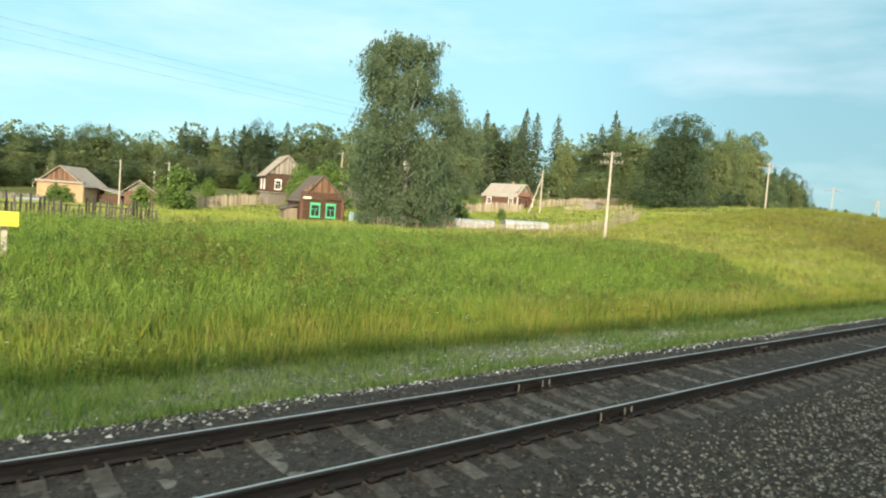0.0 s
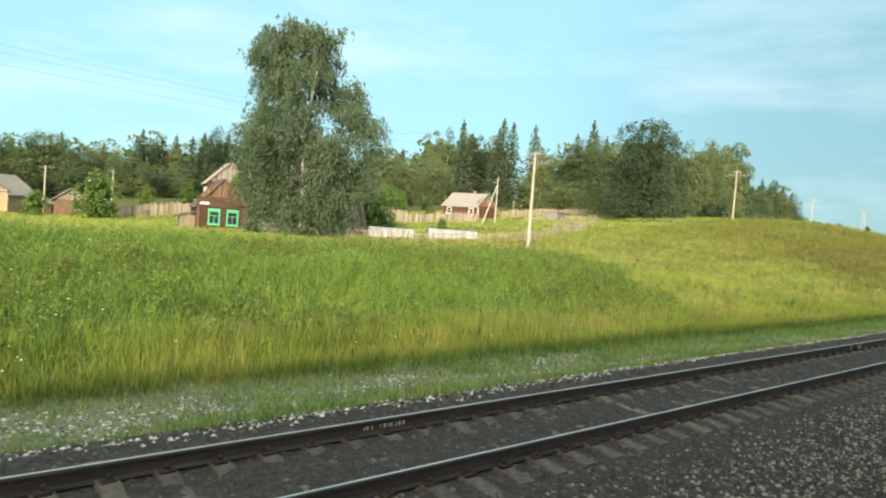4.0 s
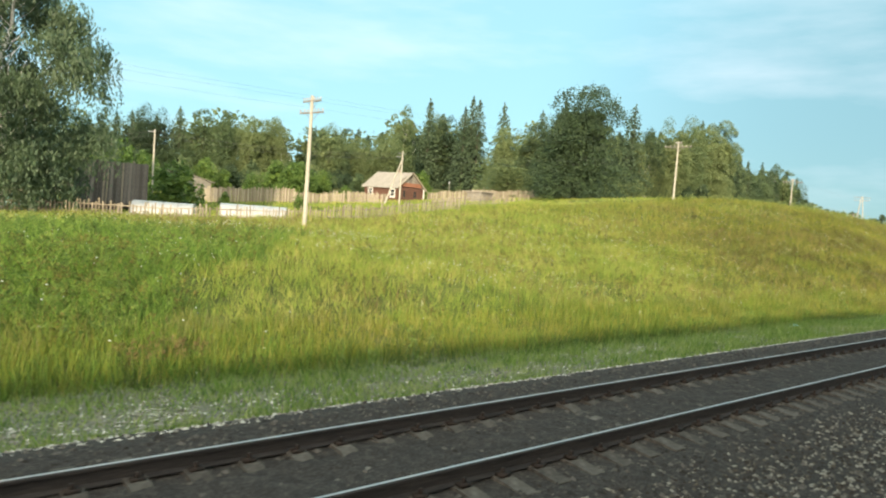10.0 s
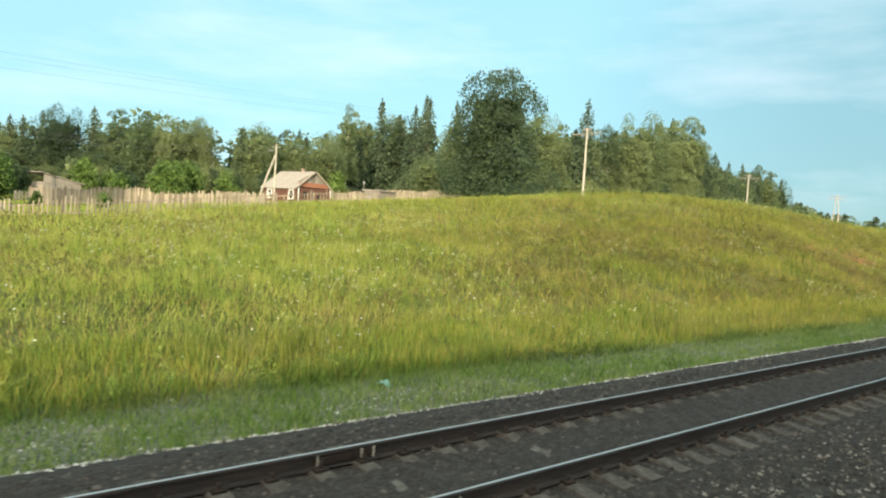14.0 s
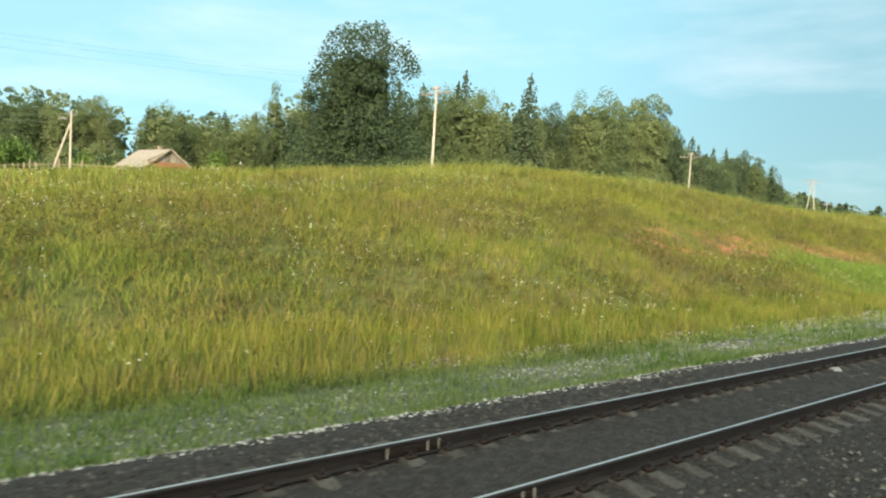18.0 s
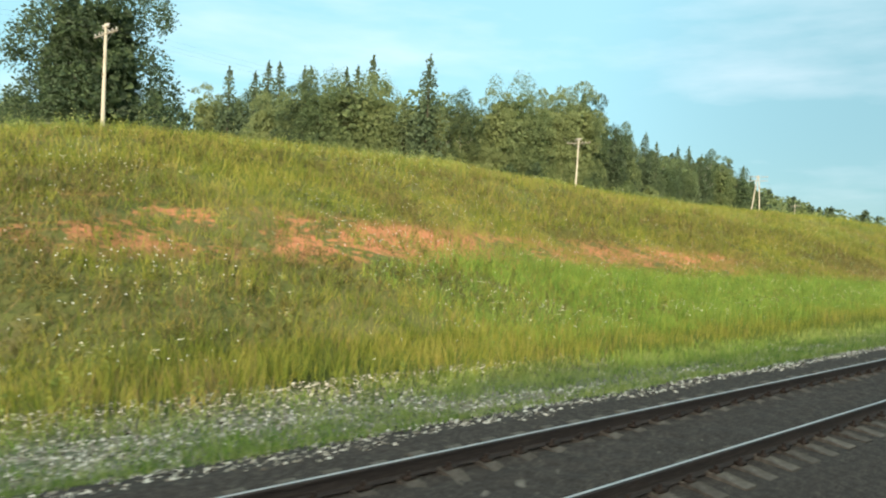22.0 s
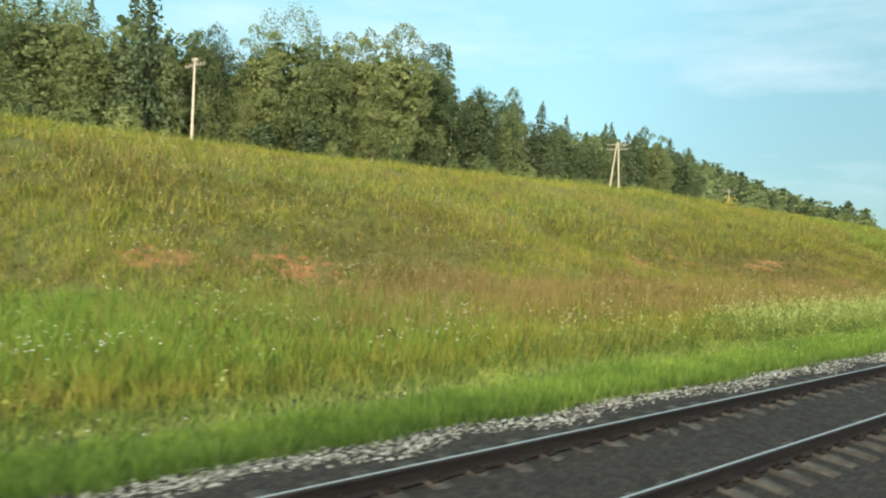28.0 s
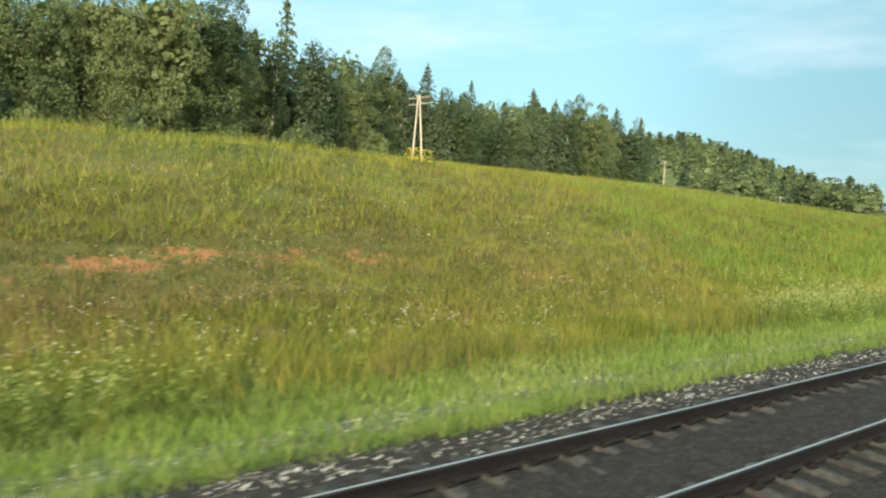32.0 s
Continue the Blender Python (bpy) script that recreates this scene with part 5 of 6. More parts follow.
def cross_pole(name, x, y, top, label, arms, turn=0.0, group="line poles along the railway"):
    """A tapered concrete pole with timber crossarms, each given as (depth below the top, half length), and porcelain insulators."""
    z = h(x, y) - 0.5
    t = thing(name, (x, y, z, 0, 0, turn), label, "utility pole", group)
    H = top - z
    part("post", bm_tube(((0, 0, 0), (0, 0, H), 0.15, 0.095, 10)), CONCRETE, t)
    for low, half in arms:
        za = H - low
        arm = part("crossarm", bm_beam(((0, -half, za), (0, half, za), 0.10, 0.10)), GREY_PLANK, t, "grey timber crossarm")
        for k in (-0.95, -0.6, -0.3, 0.3, 0.6, 0.95):
            part("insulator", bm_tube(((0, k * half, za + 0.04), (0, k * half, za + 0.13), 0.018, 0.018, 6), ((0, k * half, za + 0.12), (0, k * half, za + 0.24), 0.06, 0.04, 8)), PORCELAIN, arm, "white porcelain insulator")
        for s in (-1, 1):
            part("brace", bm_beam(((0.06, s * 0.55 * half, za), (0.06, 0, za - 0.55), 0.03, 0.03)), STEEL, t)
    return t


LINE = [(13.0, 25.2, 8.6), (75.2, 38.2, 9.5), (137.4, 51.3, 14.8), (200.9, 64.0, 15.3), (278.8, 78.2, 16.9), (385.2, 118.8, 15.8), (462.0, 127.5, 8.6)]
for i, (x, y, top) in enumerate(LINE):
    if i == 4:
        continue
    cross_pole("utility_pole", x, y, top, "pale concrete pole with timber crossarms on the bank", ((0.35, 0.9), (1.1, 1.2)) if i < 2 else ((0.3, 0.5), (0.75, 1.9)), 11.5)
# the double-legged pole above the yellow flowers
x, y, top = LINE[4]
z = h(x, y) - 0.4
af = thing("braced_pole", (x, y, z, 0, 0, 11.5), "two-legged pale concrete pole leaning together at the top", "utility pole", "line poles along the railway")
H = top - z
for s in (-1, 1):
    part("leg", bm_tube(((0, s * 1.05, 0), (0, s * 0.14, H), 0.15, 0.10, 10)), CONCRETE, af)
part("tie", bm_beam(((0, -0.4, H - 2.6), (0, 0.4, H - 2.6), 0.08, 0.08)), STEEL, af)
for za in (H - 0.35, H - 1.2):
    arm = part("crossarm", bm_beam(((0.12, -2.1, za), (0.12, 2.1, za), 0.12, 0.12)), GREY_PLANK, af, "grey timber crossarm")
    for yy in (-2.0, -1.3, -0.6, 0.6, 1.3, 2.0):
        part("insulator", bm_tube(((0.12, yy, za + 0.04), (0.12, yy, za + 0.24), 0.045, 0.035, 8)), PORCELAIN, arm, "white porcelain insulator")

# the village line: a strutted pole by the log house, lamp poles by the far houses
x, y = 110.1, 78.8
z = h(x, y) - 0.3
vp = thing("strutted_pole", (x, y, z), "pale concrete pole with a leaning strut and a street lamp", "utility pole")
part("post", bm_tube(((0, 0, 0), (0, 0, 11.0 - z), 0.14, 0.10, 10)), CONCRETE, vp)
part("strut", bm_tube(((-2.0, 1.0, 0), (-0.1, 0, 9.6 - z), 0.13, 0.10, 10)), CONCRETE, vp)
part("crossarm", bm_beam(((-0.6, 0, 10.6 - z), (0.6, 0, 10.6 - z), 0.08, 0.08)), STEEL, vp)
part("lamp", bm_box(((-0.75, -0.1, 10.1 - z), (0.6, 0.22, 0.14))), STEEL, vp, "grey street lamp head")
for x, y, top, base in ((50.0, 120.5, 6.9, None), (65.9, 147.0, 8.3, None), (81.2, 100.1, 11.3, None)):
    z = h(x, y) - 0.3
    p = thing("lamp_pole", (x, y, z), "pale concrete village pole with a small street lamp", "utility pole", "village poles")
    part("post", bm_tube(((0, 0, 0), (0, 0, top - z), 0.15, 0.11, 10)), CONCRETE, p)
    part("lamp", bm_box(((-0.55, 0, top - z - 0.35), (0.75, 0.2, 0.14))), STEEL, p, "grey street lamp head")
    part("crossarm", bm_beam(((0, -0.5, top - z - 0.15), (0, 0.5, top - z - 0.15), 0.07, 0.07)), STEEL, p)
for x, y, top in ((58.5, 131.0, 5.2), (136.0, 100.0, 8.2)):
    z = h(x, y) - 0.3
    p = thing("wooden_post", (x, y, z), "thin dark wooden post with a small cap", "post")
    part("post", bm_tube(((0, 0, 0), (0, 0, top - z), 0.09, 0.06, 8)), GREY_PLANK, p)
    part("cap", bm_tube(((0, 0, top - z), (0, 0, top - z + 0.4), 0.22, 0.12, 8)), STEEL, p)


def wire(name, a, b, sag, label, thick=0.0038):
    pts = [Vector(a).lerp(Vector(b), k / 14) - Vector((0, 0, 4 * sag * (k / 14) * (1 - k / 14))) for k in range(15)]
    bm = bmesh.new()
    rings = [[bm.verts.new(p + Vector((0, thick * math.cos(k * 2.094), thick * math.sin(k * 2.094)))) for k in range(3)] for p in pts]
    for r, q in zip(rings, rings[1:]):
        for k in range(3):
            bm.faces.new((r[k], r[(k + 1) % 3], q[(k + 1) % 3], q[k]))
    return tagged(new(name, bm_mesh(name, bm, WIRE)), label, "wire", "overhead wires")


for (x0, y0, t0), (x1, y1, t1) in zip(LINE[:6], LINE[1:6]):
    d = Vector((x1 - x0, y1 - y0, 0)).normalized()
    for off, dz in ((-0.82, 0.15), (0.82, 0.15), (-0.82, 0.9)):
        o = Vector((-d.y * off, d.x * off, 0))
        wire("overhead_wire", Vector((x0, y0, t0 - dz)) + o, Vector((x1, y1, t1 - dz)) + o, 0.7, "thin dark overhead wire strung between the line poles")
vill = [(10, 112, 6.6), (50.0, 120.5, 6.6), (81.2, 100.1, 11.1), (110.1, 78.8, 10.6), (137.4, 51.3, 13.0)]
for a, b in zip(vill, vill[1:]):
    for dz in (0, 0.6):
        wire("overhead_wire", (a[0], a[1], a[2] - dz), (b[0], b[1], b[2] - dz), 0.9, "dark overhead wire strung through the village", 0.014 if a[0] < 110 else 0.0038)

# ---- houses ----


def log_walls(parent, w, d, hh, mat, label, r=0.13):
    """Four walls of stacked round logs with crossing ends, each log a part."""
    long_x = bm_mesh("log", bm_tube(((-w / 2 - 0.22, 0, 0), (w / 2 + 0.22, 0, 0), r * 1.05, r * 1.02, 7)), mat)
    long_y = bm_mesh("log", bm_tube(((0, -d / 2 - 0.22, 0), (0, d / 2 + 0.22, 0), r * 1.05, r * 1.02, 7)), mat)
    n = int(hh / (2 * r))
    for i in range(n):
        z = r + 2 * r * i
        for y in (-d / 2, d / 2):
            part("log", long_x, mat, parent, label if i == 0 else "", at=pose(0, y, z))
        for x in (-w / 2, w / 2):
            part("log", long_y, mat, parent, at=pose(x, 0, z + r))


def ring(bm, w, hh, t, depth, m):
    """A rectangular frame with mitred corners."""
    loops = []
    for y in (-depth / 2, depth / 2):
        for k in (0, t):
            a, b = w / 2 + t - k, hh / 2 + t - k
            loops.append([bm.verts.new(m @ Vector(p)) for p in ((-a, y, -b), (a, y, -b), (a, y, b), (-a, y, b))])
    fo, fi, bo, bi = loops
    for i in range(4):
        j = (i + 1) % 4
        for q in ((fo[i], fo[j], fi[j], fi[i]), (bo[j], bo[i], bi[i], bi[j]), (fo[j], fo[i], bo[i], bo[j]), (fi[i], fi[j], bi[j], bi[i])):
            bm.faces.new(q)


def window(parent, x, y, z, w, hh, face, paint, label):
    """A framed window with muntins, a pane, a sill and a carved top board."""
    m = Matrix.Translation((x, y, z)) @ Matrix.Rotation(radians({"front": 0, "side": -90, "gable": 90}[face]), 4, "Z")
    f = bmesh.new()
    ring(f, w, hh, 0.13, 0.10, m)
    fr = part("window", f, paint, parent, label)
    for name, c, s, mat, text in (("pane", (0, 0.03, 0), (w - 0.02, 0.03, hh - 0.02), GLASS, "dark reflecting window glass"), ("muntin", (0, 0.0, hh * 0.16), (w, 0.05, 0.05), paint, ""), ("muntin", (0, 0.0, -hh * 0.18), (0.05, 0.05, hh * 0.62), paint, ""), ("sill", (0, -0.06, -hh / 2 - 0.16), (w + 0.36, 0.14, 0.06), paint, ""), ("carved_top", (0, -0.03, hh / 2 + 0.22), (w + 0.3, 0.10, 0.16), paint, "")):
        g = bmesh.new()
        box(g, c, s, m)
        part(name, g, mat, fr, text)


def gable_roof(parent, w, d, eave, ridge, over, mat, along, label):
    """Two roof slabs and, below them, nothing but air: the ridge runs along "x" or "y"."""
    for s in (-1, 1):
        if along == "y":
            half, length = w / 2 + over, d + 2 * over
            dz = (ridge - eave) * (over / (w / 2))
            pts = [(0, ridge), (s * half, eave - dz), (s * half, eave - dz + 0.09), (0, ridge + 0.10)]
            bm = prism(pts, -length / 2, length / 2)
            bmesh.ops.transform(bm, matrix=Matrix.Rotation(radians(90), 4, "Z"), verts=bm.verts)
        else:
            half, length = d / 2 + over, w + 2 * over
            dz = (ridge - eave) * (over / (d / 2))
            pts = [(0, ridge), (s * half, eave - dz), (s * half, eave - dz + 0.09), (0, ridge + 0.10)]
            bm = prism(pts, -length / 2, length / 2)
        slab = part("roof_slope", bm, mat, parent, label)
        # raised seams that divide the sheets
        seams = bmesh.new()
        k = int(length / 1.1)
        for i in range(k + 1):
            u = -length / 2 + 0.02 + (length - 0.04) * i / k
            if along == "y":
                beam(seams, (s * 0.02, u, ridge + 0.12), (s * half, u, eave - dz + 0.10), 0.05, 0.04)
            else:
                beam(seams, (u, s * 0.02, ridge + 0.12), (u, s * half, eave - dz + 0.10), 0.05, 0.04)
        part("roof_seams", seams, mat, slab)


def gable_boards(parent, w, y, eave, ridge, mat, face, label, step=0.24):
    """Upright boards that fill the gable triangle."""
    n = int(w / step)
    for i in range(n):
        u = -w / 2 + (i + 0.5) * w / n
        top = eave + (ridge - eave) * (1 - abs(u) / (w / 2)) - 0.02
        if top - eave < 0.08:
            continue
        c, s = ((u, y, (eave + top) / 2), (w / n - 0.015, 0.04, top - eave)) if face == "front" else ((y, u, (eave + top) / 2), (0.04, w / n - 0.015, top - eave))
        part("gable_board", bm_box((c, s)), mat, parent, label if i == 0 else "")


def chimney(parent, x, y, z0, z1):
    c = part("chimney", bm_box(((x, y, (z0 + z1) / 2), (0.42, 0.42, z1 - z0)), ((x, y, z1 - 0.08), (0.52, 0.52, 0.12))), BRICK, parent, "pale brick chimney")
    return c


def base_block(parent, w, d, z0, mat=CONCRETE):
    part("plinth", bm_box(((0, 0, -0.35), (w + 0.1, d + 0.1, z0 + 0.3))), mat, parent)


# the small dark hut beside the birch, its gable and two green windows towards the railway
HX, HY = 57.6, 65.2
hut = thing("log_hut", (HX, HY, h(HX, HY) - 0.05, 0, 0, -14), "small dark log hut with two green-framed windows and a board gable", "hut")
w, d, ev, rg = 4.5, 6.0, 2.4, 4.95
log_walls(hut, w, d, ev, LOG, "dark weathered log walls", 0.13)
gable_roof(hut, w, d, ev, rg, 0.36, ROOF_DARK, "y", "dark weathered board roof")
gable_boards(hut, w, -d / 2 - 0.10, ev + 0.75, rg, PLANK, "front", "sunlit brown gable board")
part("gable_apron", bm_box(((0, -d / 2 - 0.2, ev + 0.38), (w + 0.3, 0.14, 0.74))), LOG, hut, "dark board band under the gable")
gable_boards(hut, w, d / 2 + 0.10, ev, rg, PLANK, "front", "brown gable board")
window(hut, -0.78, -d / 2 - 0.17, 1.15, 0.85, 1.15, "front", PAINT_GREEN, "bright green carved window frame")
window(hut, 0.95, -d / 2 - 0.17, 1.15, 0.85, 1.15, "front", PAINT_GREEN, "bright green carved window frame")
part("name_board", bm_box(((-1.75, -d / 2 - 0.3, ev + 0.1), (0.9, 0.04, 0.22))), PAINT_WHITE, hut, "small white board under the eave")
part("corner_board", bm_box(((-w / 2, -d / 2 - 0.18, ev / 2), (0.26, 0.1, ev))), LOG_RED, hut)
part("corner_board", bm_box(((w / 2, -d / 2 - 0.18, ev / 2), (0.26, 0.1, ev))), LOG_RED, hut)
sh = thing("lean_to", (HX - 3.15, HY + 0.2, h(HX - 3.15, HY) - 0.05, 0, 0, -14), "low brown board lean-to beside the log hut", "shed")
part("wall", bm_box(((0, 0, 0.7), (1.4, 2.6, 1.4))), FENCE_WOOD, sh)
part("roof", prism([(-1.1, 1.2), (1.0, 1.75), (1.0, 1.83), (-1.1, 1.28)], -1.5, 1.5), ROOF_DARK, sh, at=pose(0, 0, 0, 0, 0, -90))
# a low blue-painted fence and dark barn wall beside the birch
bf = thing("painted_fence", (60.0, 59.5, h(60, 59.5), 0, 0, -20), "short faded blue board fence beside the hut", "fence")
for i in range(16):
    part("board", bm_box(((i * 0.3 - 1.0, 0, 0.55), (0.24, 0.03, 1.15 + 0.06 * math.sin(i * 2.1)))), PAINT_BLUE, bf)
part("rail", bm_box(((1.3, 0.04, 0.8), (4.9, 0.05, 0.09))), PAINT_BLUE, bf)
bn = thing("dark_barn", (67.7, 58.8, h(67.7, 58.8) - 0.05, 0, 0, -14), "dark barn with a steep plank roof reaching near the ground", "barn")
part("wall", bm_box(((0, 0, 0.5), (4.7, 4.3, 1.0))), OLD_PLANK, bn)
gable_roof(bn, 4.7, 4.3, 0.95, 4.0, 0.35, ROOF_DARK, "x", "dark board roof")
gable_boards(bn, 4.3, -2.34, 0.95, 4.0, OLD_PLANK, "side", "dark gable board")
gable_boards(bn, 4.3, 2.34, 0.95, 4.0, OLD_PLANK, "side", "dark gable board")
run = math.hypot(2.5, 3.05 * 2.5 / 2.15)
tilt = math.degrees(math.atan2(3.05, 2.15))
for i in range(19):
    pale = i in (3, 7, 8, 12)
    plank = bm_mesh("roof_plank", bm_box(((0, 0, 0), (0.2 if not pale else 0.11, run - 0.1 * (i * 7 % 5), 0.035))), FENCE_WOOD if pale else OLD_PLANK)
    part("roof_plank", plank, None, bn, "pale replaced roof plank" if pale else "", at=pose(-2.45 + i * 0.272, -1.28, 4.18 - 0.5 * run * math.sin(radians(tilt)), tilt, (i * 3 % 5 - 2) * 0.5, 0))

# the log house far behind, on the rise, with white windows
XX, YY = 78.9, 118.5
h2 = thing("log_house", (XX, YY, h(XX, YY) + 0.2, 0, 0, -14), "dark log house with white-framed windows and a pale grey roof", "house", "village houses")
w, d, ev, rg = 7.2, 7.6, 4.3, 7.9
log_walls(h2, w, d, ev, LOG, "dark log walls", 0.14)
gable_roof(h2, w, d, ev, rg, 0.6, ROOF, "y", "pale grey weathered roof")
gable_boards(h2, w, -d / 2 - 0.1, ev, rg, GREY_PLANK, "front", "grey gable board")
gable_boards(h2, w, d / 2 + 0.1, ev, rg, GREY_PLANK, "front", "grey gable board")
base_block(h2, w, d, 0.6)
for xx in (-1.6, 1.4):
    window(h2, xx, -d / 2 - 0.18, 2.2, 1.0, 1.5, "front", PAINT_WHITE, "white carved window frame")
window(h2, -w / 2 - 0.18, -1.8, 2.2, 0.9, 1.5, "side", PAINT_WHITE, "white carved window frame")
window(h2, -w / 2 - 0.18, 1.4, 2.2, 0.9, 1.5, "side", PAINT_WHITE, "white carved window frame")
lt = thing("low_shed", (72.7, 107.6, h(72.7, 107.6) + 0.9, 0, 0, 10), "low grey shed with a flat plank roof below the log house", "shed")
part("wall", bm_box(((0, 0, 0.05), (5.0, 2.6, 2.1))), GREY_PLANK, lt)
part("roof", bm_box(((0, 0, 1.17), (5.8, 3.2, 0.12))), ROOF, lt)

# the yellow timber house at the far side of the meadow
XX, YY = 45.2, 134.0
h1 = thing("timber_house", (XX, YY, h(XX, YY) - 1.0, 0, 0, -34), "sunlit tan timber house with a grey gabled roof", "house", "village houses")
w, d, ev, rg = 7.4, 8.6, 4.3, 7.2
log_walls(h1, w, d, ev, LOG_FRESH, "sunlit yellow log walls", 0.14)
gable_roof(h1, w, d, ev, rg, 0.7, ROOF, "y", "grey weathered roof")
gable_boards(h1, w, -d / 2 - 0.1, ev + 0.45, rg, PLANK, "front", "brown gable board")
part("gable_apron", bm_box(((0, -d / 2 - 0.35, ev + 0.2), (w + 0.7, 0.6, 0.35))), ROOF, h1, "grey sheet apron under the gable")
gable_boards(h1, w, d / 2 + 0.1, ev, rg, PLANK, "front", "brown gable board")
for xx in (-2.0, 0.0, 2.0):
    window(h1, xx, -d / 2 - 0.18, 1.7, 0.8, 1.2, "front", LOG_FRESH, "pale bare timber window frame")
an = thing("house_annex", (52.3, 133.6, h(52.3, 133.6) - 0.7, 0, 0, -34), "low brown annex with a sloping grey roof beside the timber house", "shed")
part("wall", bm_box(((0, 0, 1.1), (4.2, 5.0, 2.2))), LOG, an)
part("roof", prism([(-2.4, 3.3), (2.7, 2.2), (2.7, 2.32), (-2.4, 3.42)], -2.9, 2.9), ROOF, an, at=pose(0, 0, 0, 0, 0, -90) @ Matrix.Diagonal((1, 1, 1, 1)))
s2 = thing("small_shed", (55.6, 129.5, h(55.6, 129.5) - 0.4, 0, 0, -16), "small brown weathered shed with a low gabled grey roof", "shed")
part("wall", bm_box(((0, 0, 1.35), (5.0, 4.6, 2.7))), PLANK, s2)
gable_roof(s2, 5.0, 4.6, 2.7, 4.6, 0.7, ROOF, "y", "grey sheet roof with pale edges")
window(s2, 1.3, -2.44, 1.6, 0.6, 0.8, "front", PAINT_WHITE, "small white window frame")
gable_boards(s2, 5.0, -2.34, 2.7, 4.6, GREY_PLANK, "front", "grey gable board")

# the reddish log house with the long roof and chimney
XX, YY = 123.6, 100.7
h3 = thing("log_house", (XX, YY, h(XX, YY) - 0.25, 0, 0, 285), "reddish log house with a broad tan gabled roof and brick chimney", "house", "village houses")
w, d, ev, rg = 7.7, 7.0, 2.8, 5.35
log_walls(h3, w, d, ev, LOG_RED, "reddish-brown log walls", 0.14)
gable_roof(h3, w, d, ev, rg, 0.6, ROOF, "x", "broad tan weathered roof")
gable_boards(h3, d, w / 2 + 0.1, ev + 0.75, rg, GREY_PLANK, "side", "grey weathered gable board")
part("gable_band", bm_box(((w / 2 + 0.16, 0, ev + 0.38), (0.12, d - 1.0, 0.72))), RED_PAINT, h3, "orange-red board band under the gable")
for s in (-1, 1):
    part("barge_board", bm_beam(((w / 2 + 0.62, s * (d / 2 + 0.6), ev - 0.42), (w / 2 + 0.62, s * 0.05, rg + 0.04), 0.05, 0.2)), FENCE_WOOD, h3, "pale barge board")
    part("porch_post", bm_box(((w / 2 + 0.5, s * (d / 2 - 0.1), ev / 2 - 0.1), (0.16, 0.16, ev - 0.2))), PAINT_WHITE, h3, "white porch post")
gable_boards(h3, d, -w / 2 - 0.1, ev, rg, LOG_RED, "side", "red-brown gable board")
window(h3, -2.5, -d / 2 - 0.18, 1.5, 0.9, 1.2, "front", PAINT_WHITE, "white window frame")
window(h3, 2.9, -d / 2 - 0.18, 1.5, 0.9, 1.2, "front", PAINT_WHITE, "white window frame")
for yy in (-1.8, 1.2):
    window(h3, w / 2 + 0.18, yy, 1.5, 0.8, 1.2, "gable", LOG_RED, "dark brown window frame")
chimney(h3, 1.0, 0.2, 4.6, 5.95)
sd = thing("garden_shed", (127.2, 80.5, h(127.2, 80.5) - 0.1, 0, 0, 20), "small grey garden shed with a flat plank roof", "shed")
part("wall", bm_box(((0, 0, 0.8), (4.0, 2.6, 1.6))), GREY_PLANK, sd)
part("roof", bm_box(((0, 0, 1.68), (4.6, 3.2, 0.14))), ROOF, sd)
ruin = thing("old_shed", (90.2, 112.0, h(90.2, 112.0) - 0.1, 0, 0, 15), "old grey plank shed with a sagging pale roof", "shed")
part("wall", bm_box(((0, 0, 1.0), (5.2, 4.0, 2.0))), GREY_PLANK, ruin)
part("roof", prism([(-3.1, 3.3), (3.1, 1.9), (3.1, 2.0), (-3.1, 3.4)], -2.4, 2.4), ROOF, ruin, "sagging pale plank roof", at=pose(0, 0, 0, 0, 0, -90))
part("gable_wall", prism([(-2.6, 1.95), (2.6, 1.95), (-2.6, 3.1)], 2.01, 2.09), GREY_PLANK, ruin, at=pose(0, 0, 0, 0, 0, -90))

# ---- greenhouses ----
for (x0, y0), (x1, y1) in (((68.2, 52.4), (72.1, 50.2)), ((74.4, 50.9), (79.0, 48.5))):
    L, an = math.hypot(x1 - x0, y1 - y0), math.degrees(math.atan2(y1 - y0, x1 - x0))
    g = thing("greenhouse_tunnel", ((x0 + x1) / 2, (y0 + y1) / 2 + 0.8, h((x0 + x1) / 2, y0) - 0.05, 0, 0, an), "low tunnel greenhouse covered in milky plastic film", "greenhouse", "greenhouse tunnels")
    arc = [(-0.95, 0.0), (-0.93, 0.55), (-0.8, 0.9), (-0.5, 1.12), (0, 1.2), (0.5, 1.12), (0.8, 0.9), (0.93, 0.55), (0.95, 0.0)]
    part("film", prism(arc, -L / 2, L / 2), FILM, g, "milky sagging plastic film")
    for k in range(int(L / 1.1) + 1):
        u = -L / 2 + k * L / int(L / 1.1)
        part("hoop", bm_tube(*[((u, a[0] * 1.02, a[1] * 1.02), (u, b[0] * 1.02, b[1] * 1.02), 0.02, 0.02, 5) for a, b in zip(arc, arc[1:])]), GREY_PLANK, g)
    part("sill", bm_box(((0, -0.98, 0.1), (L, 0.05, 0.22))), GREY_PLANK, g)

# ---- fences ----
PICKET = {}


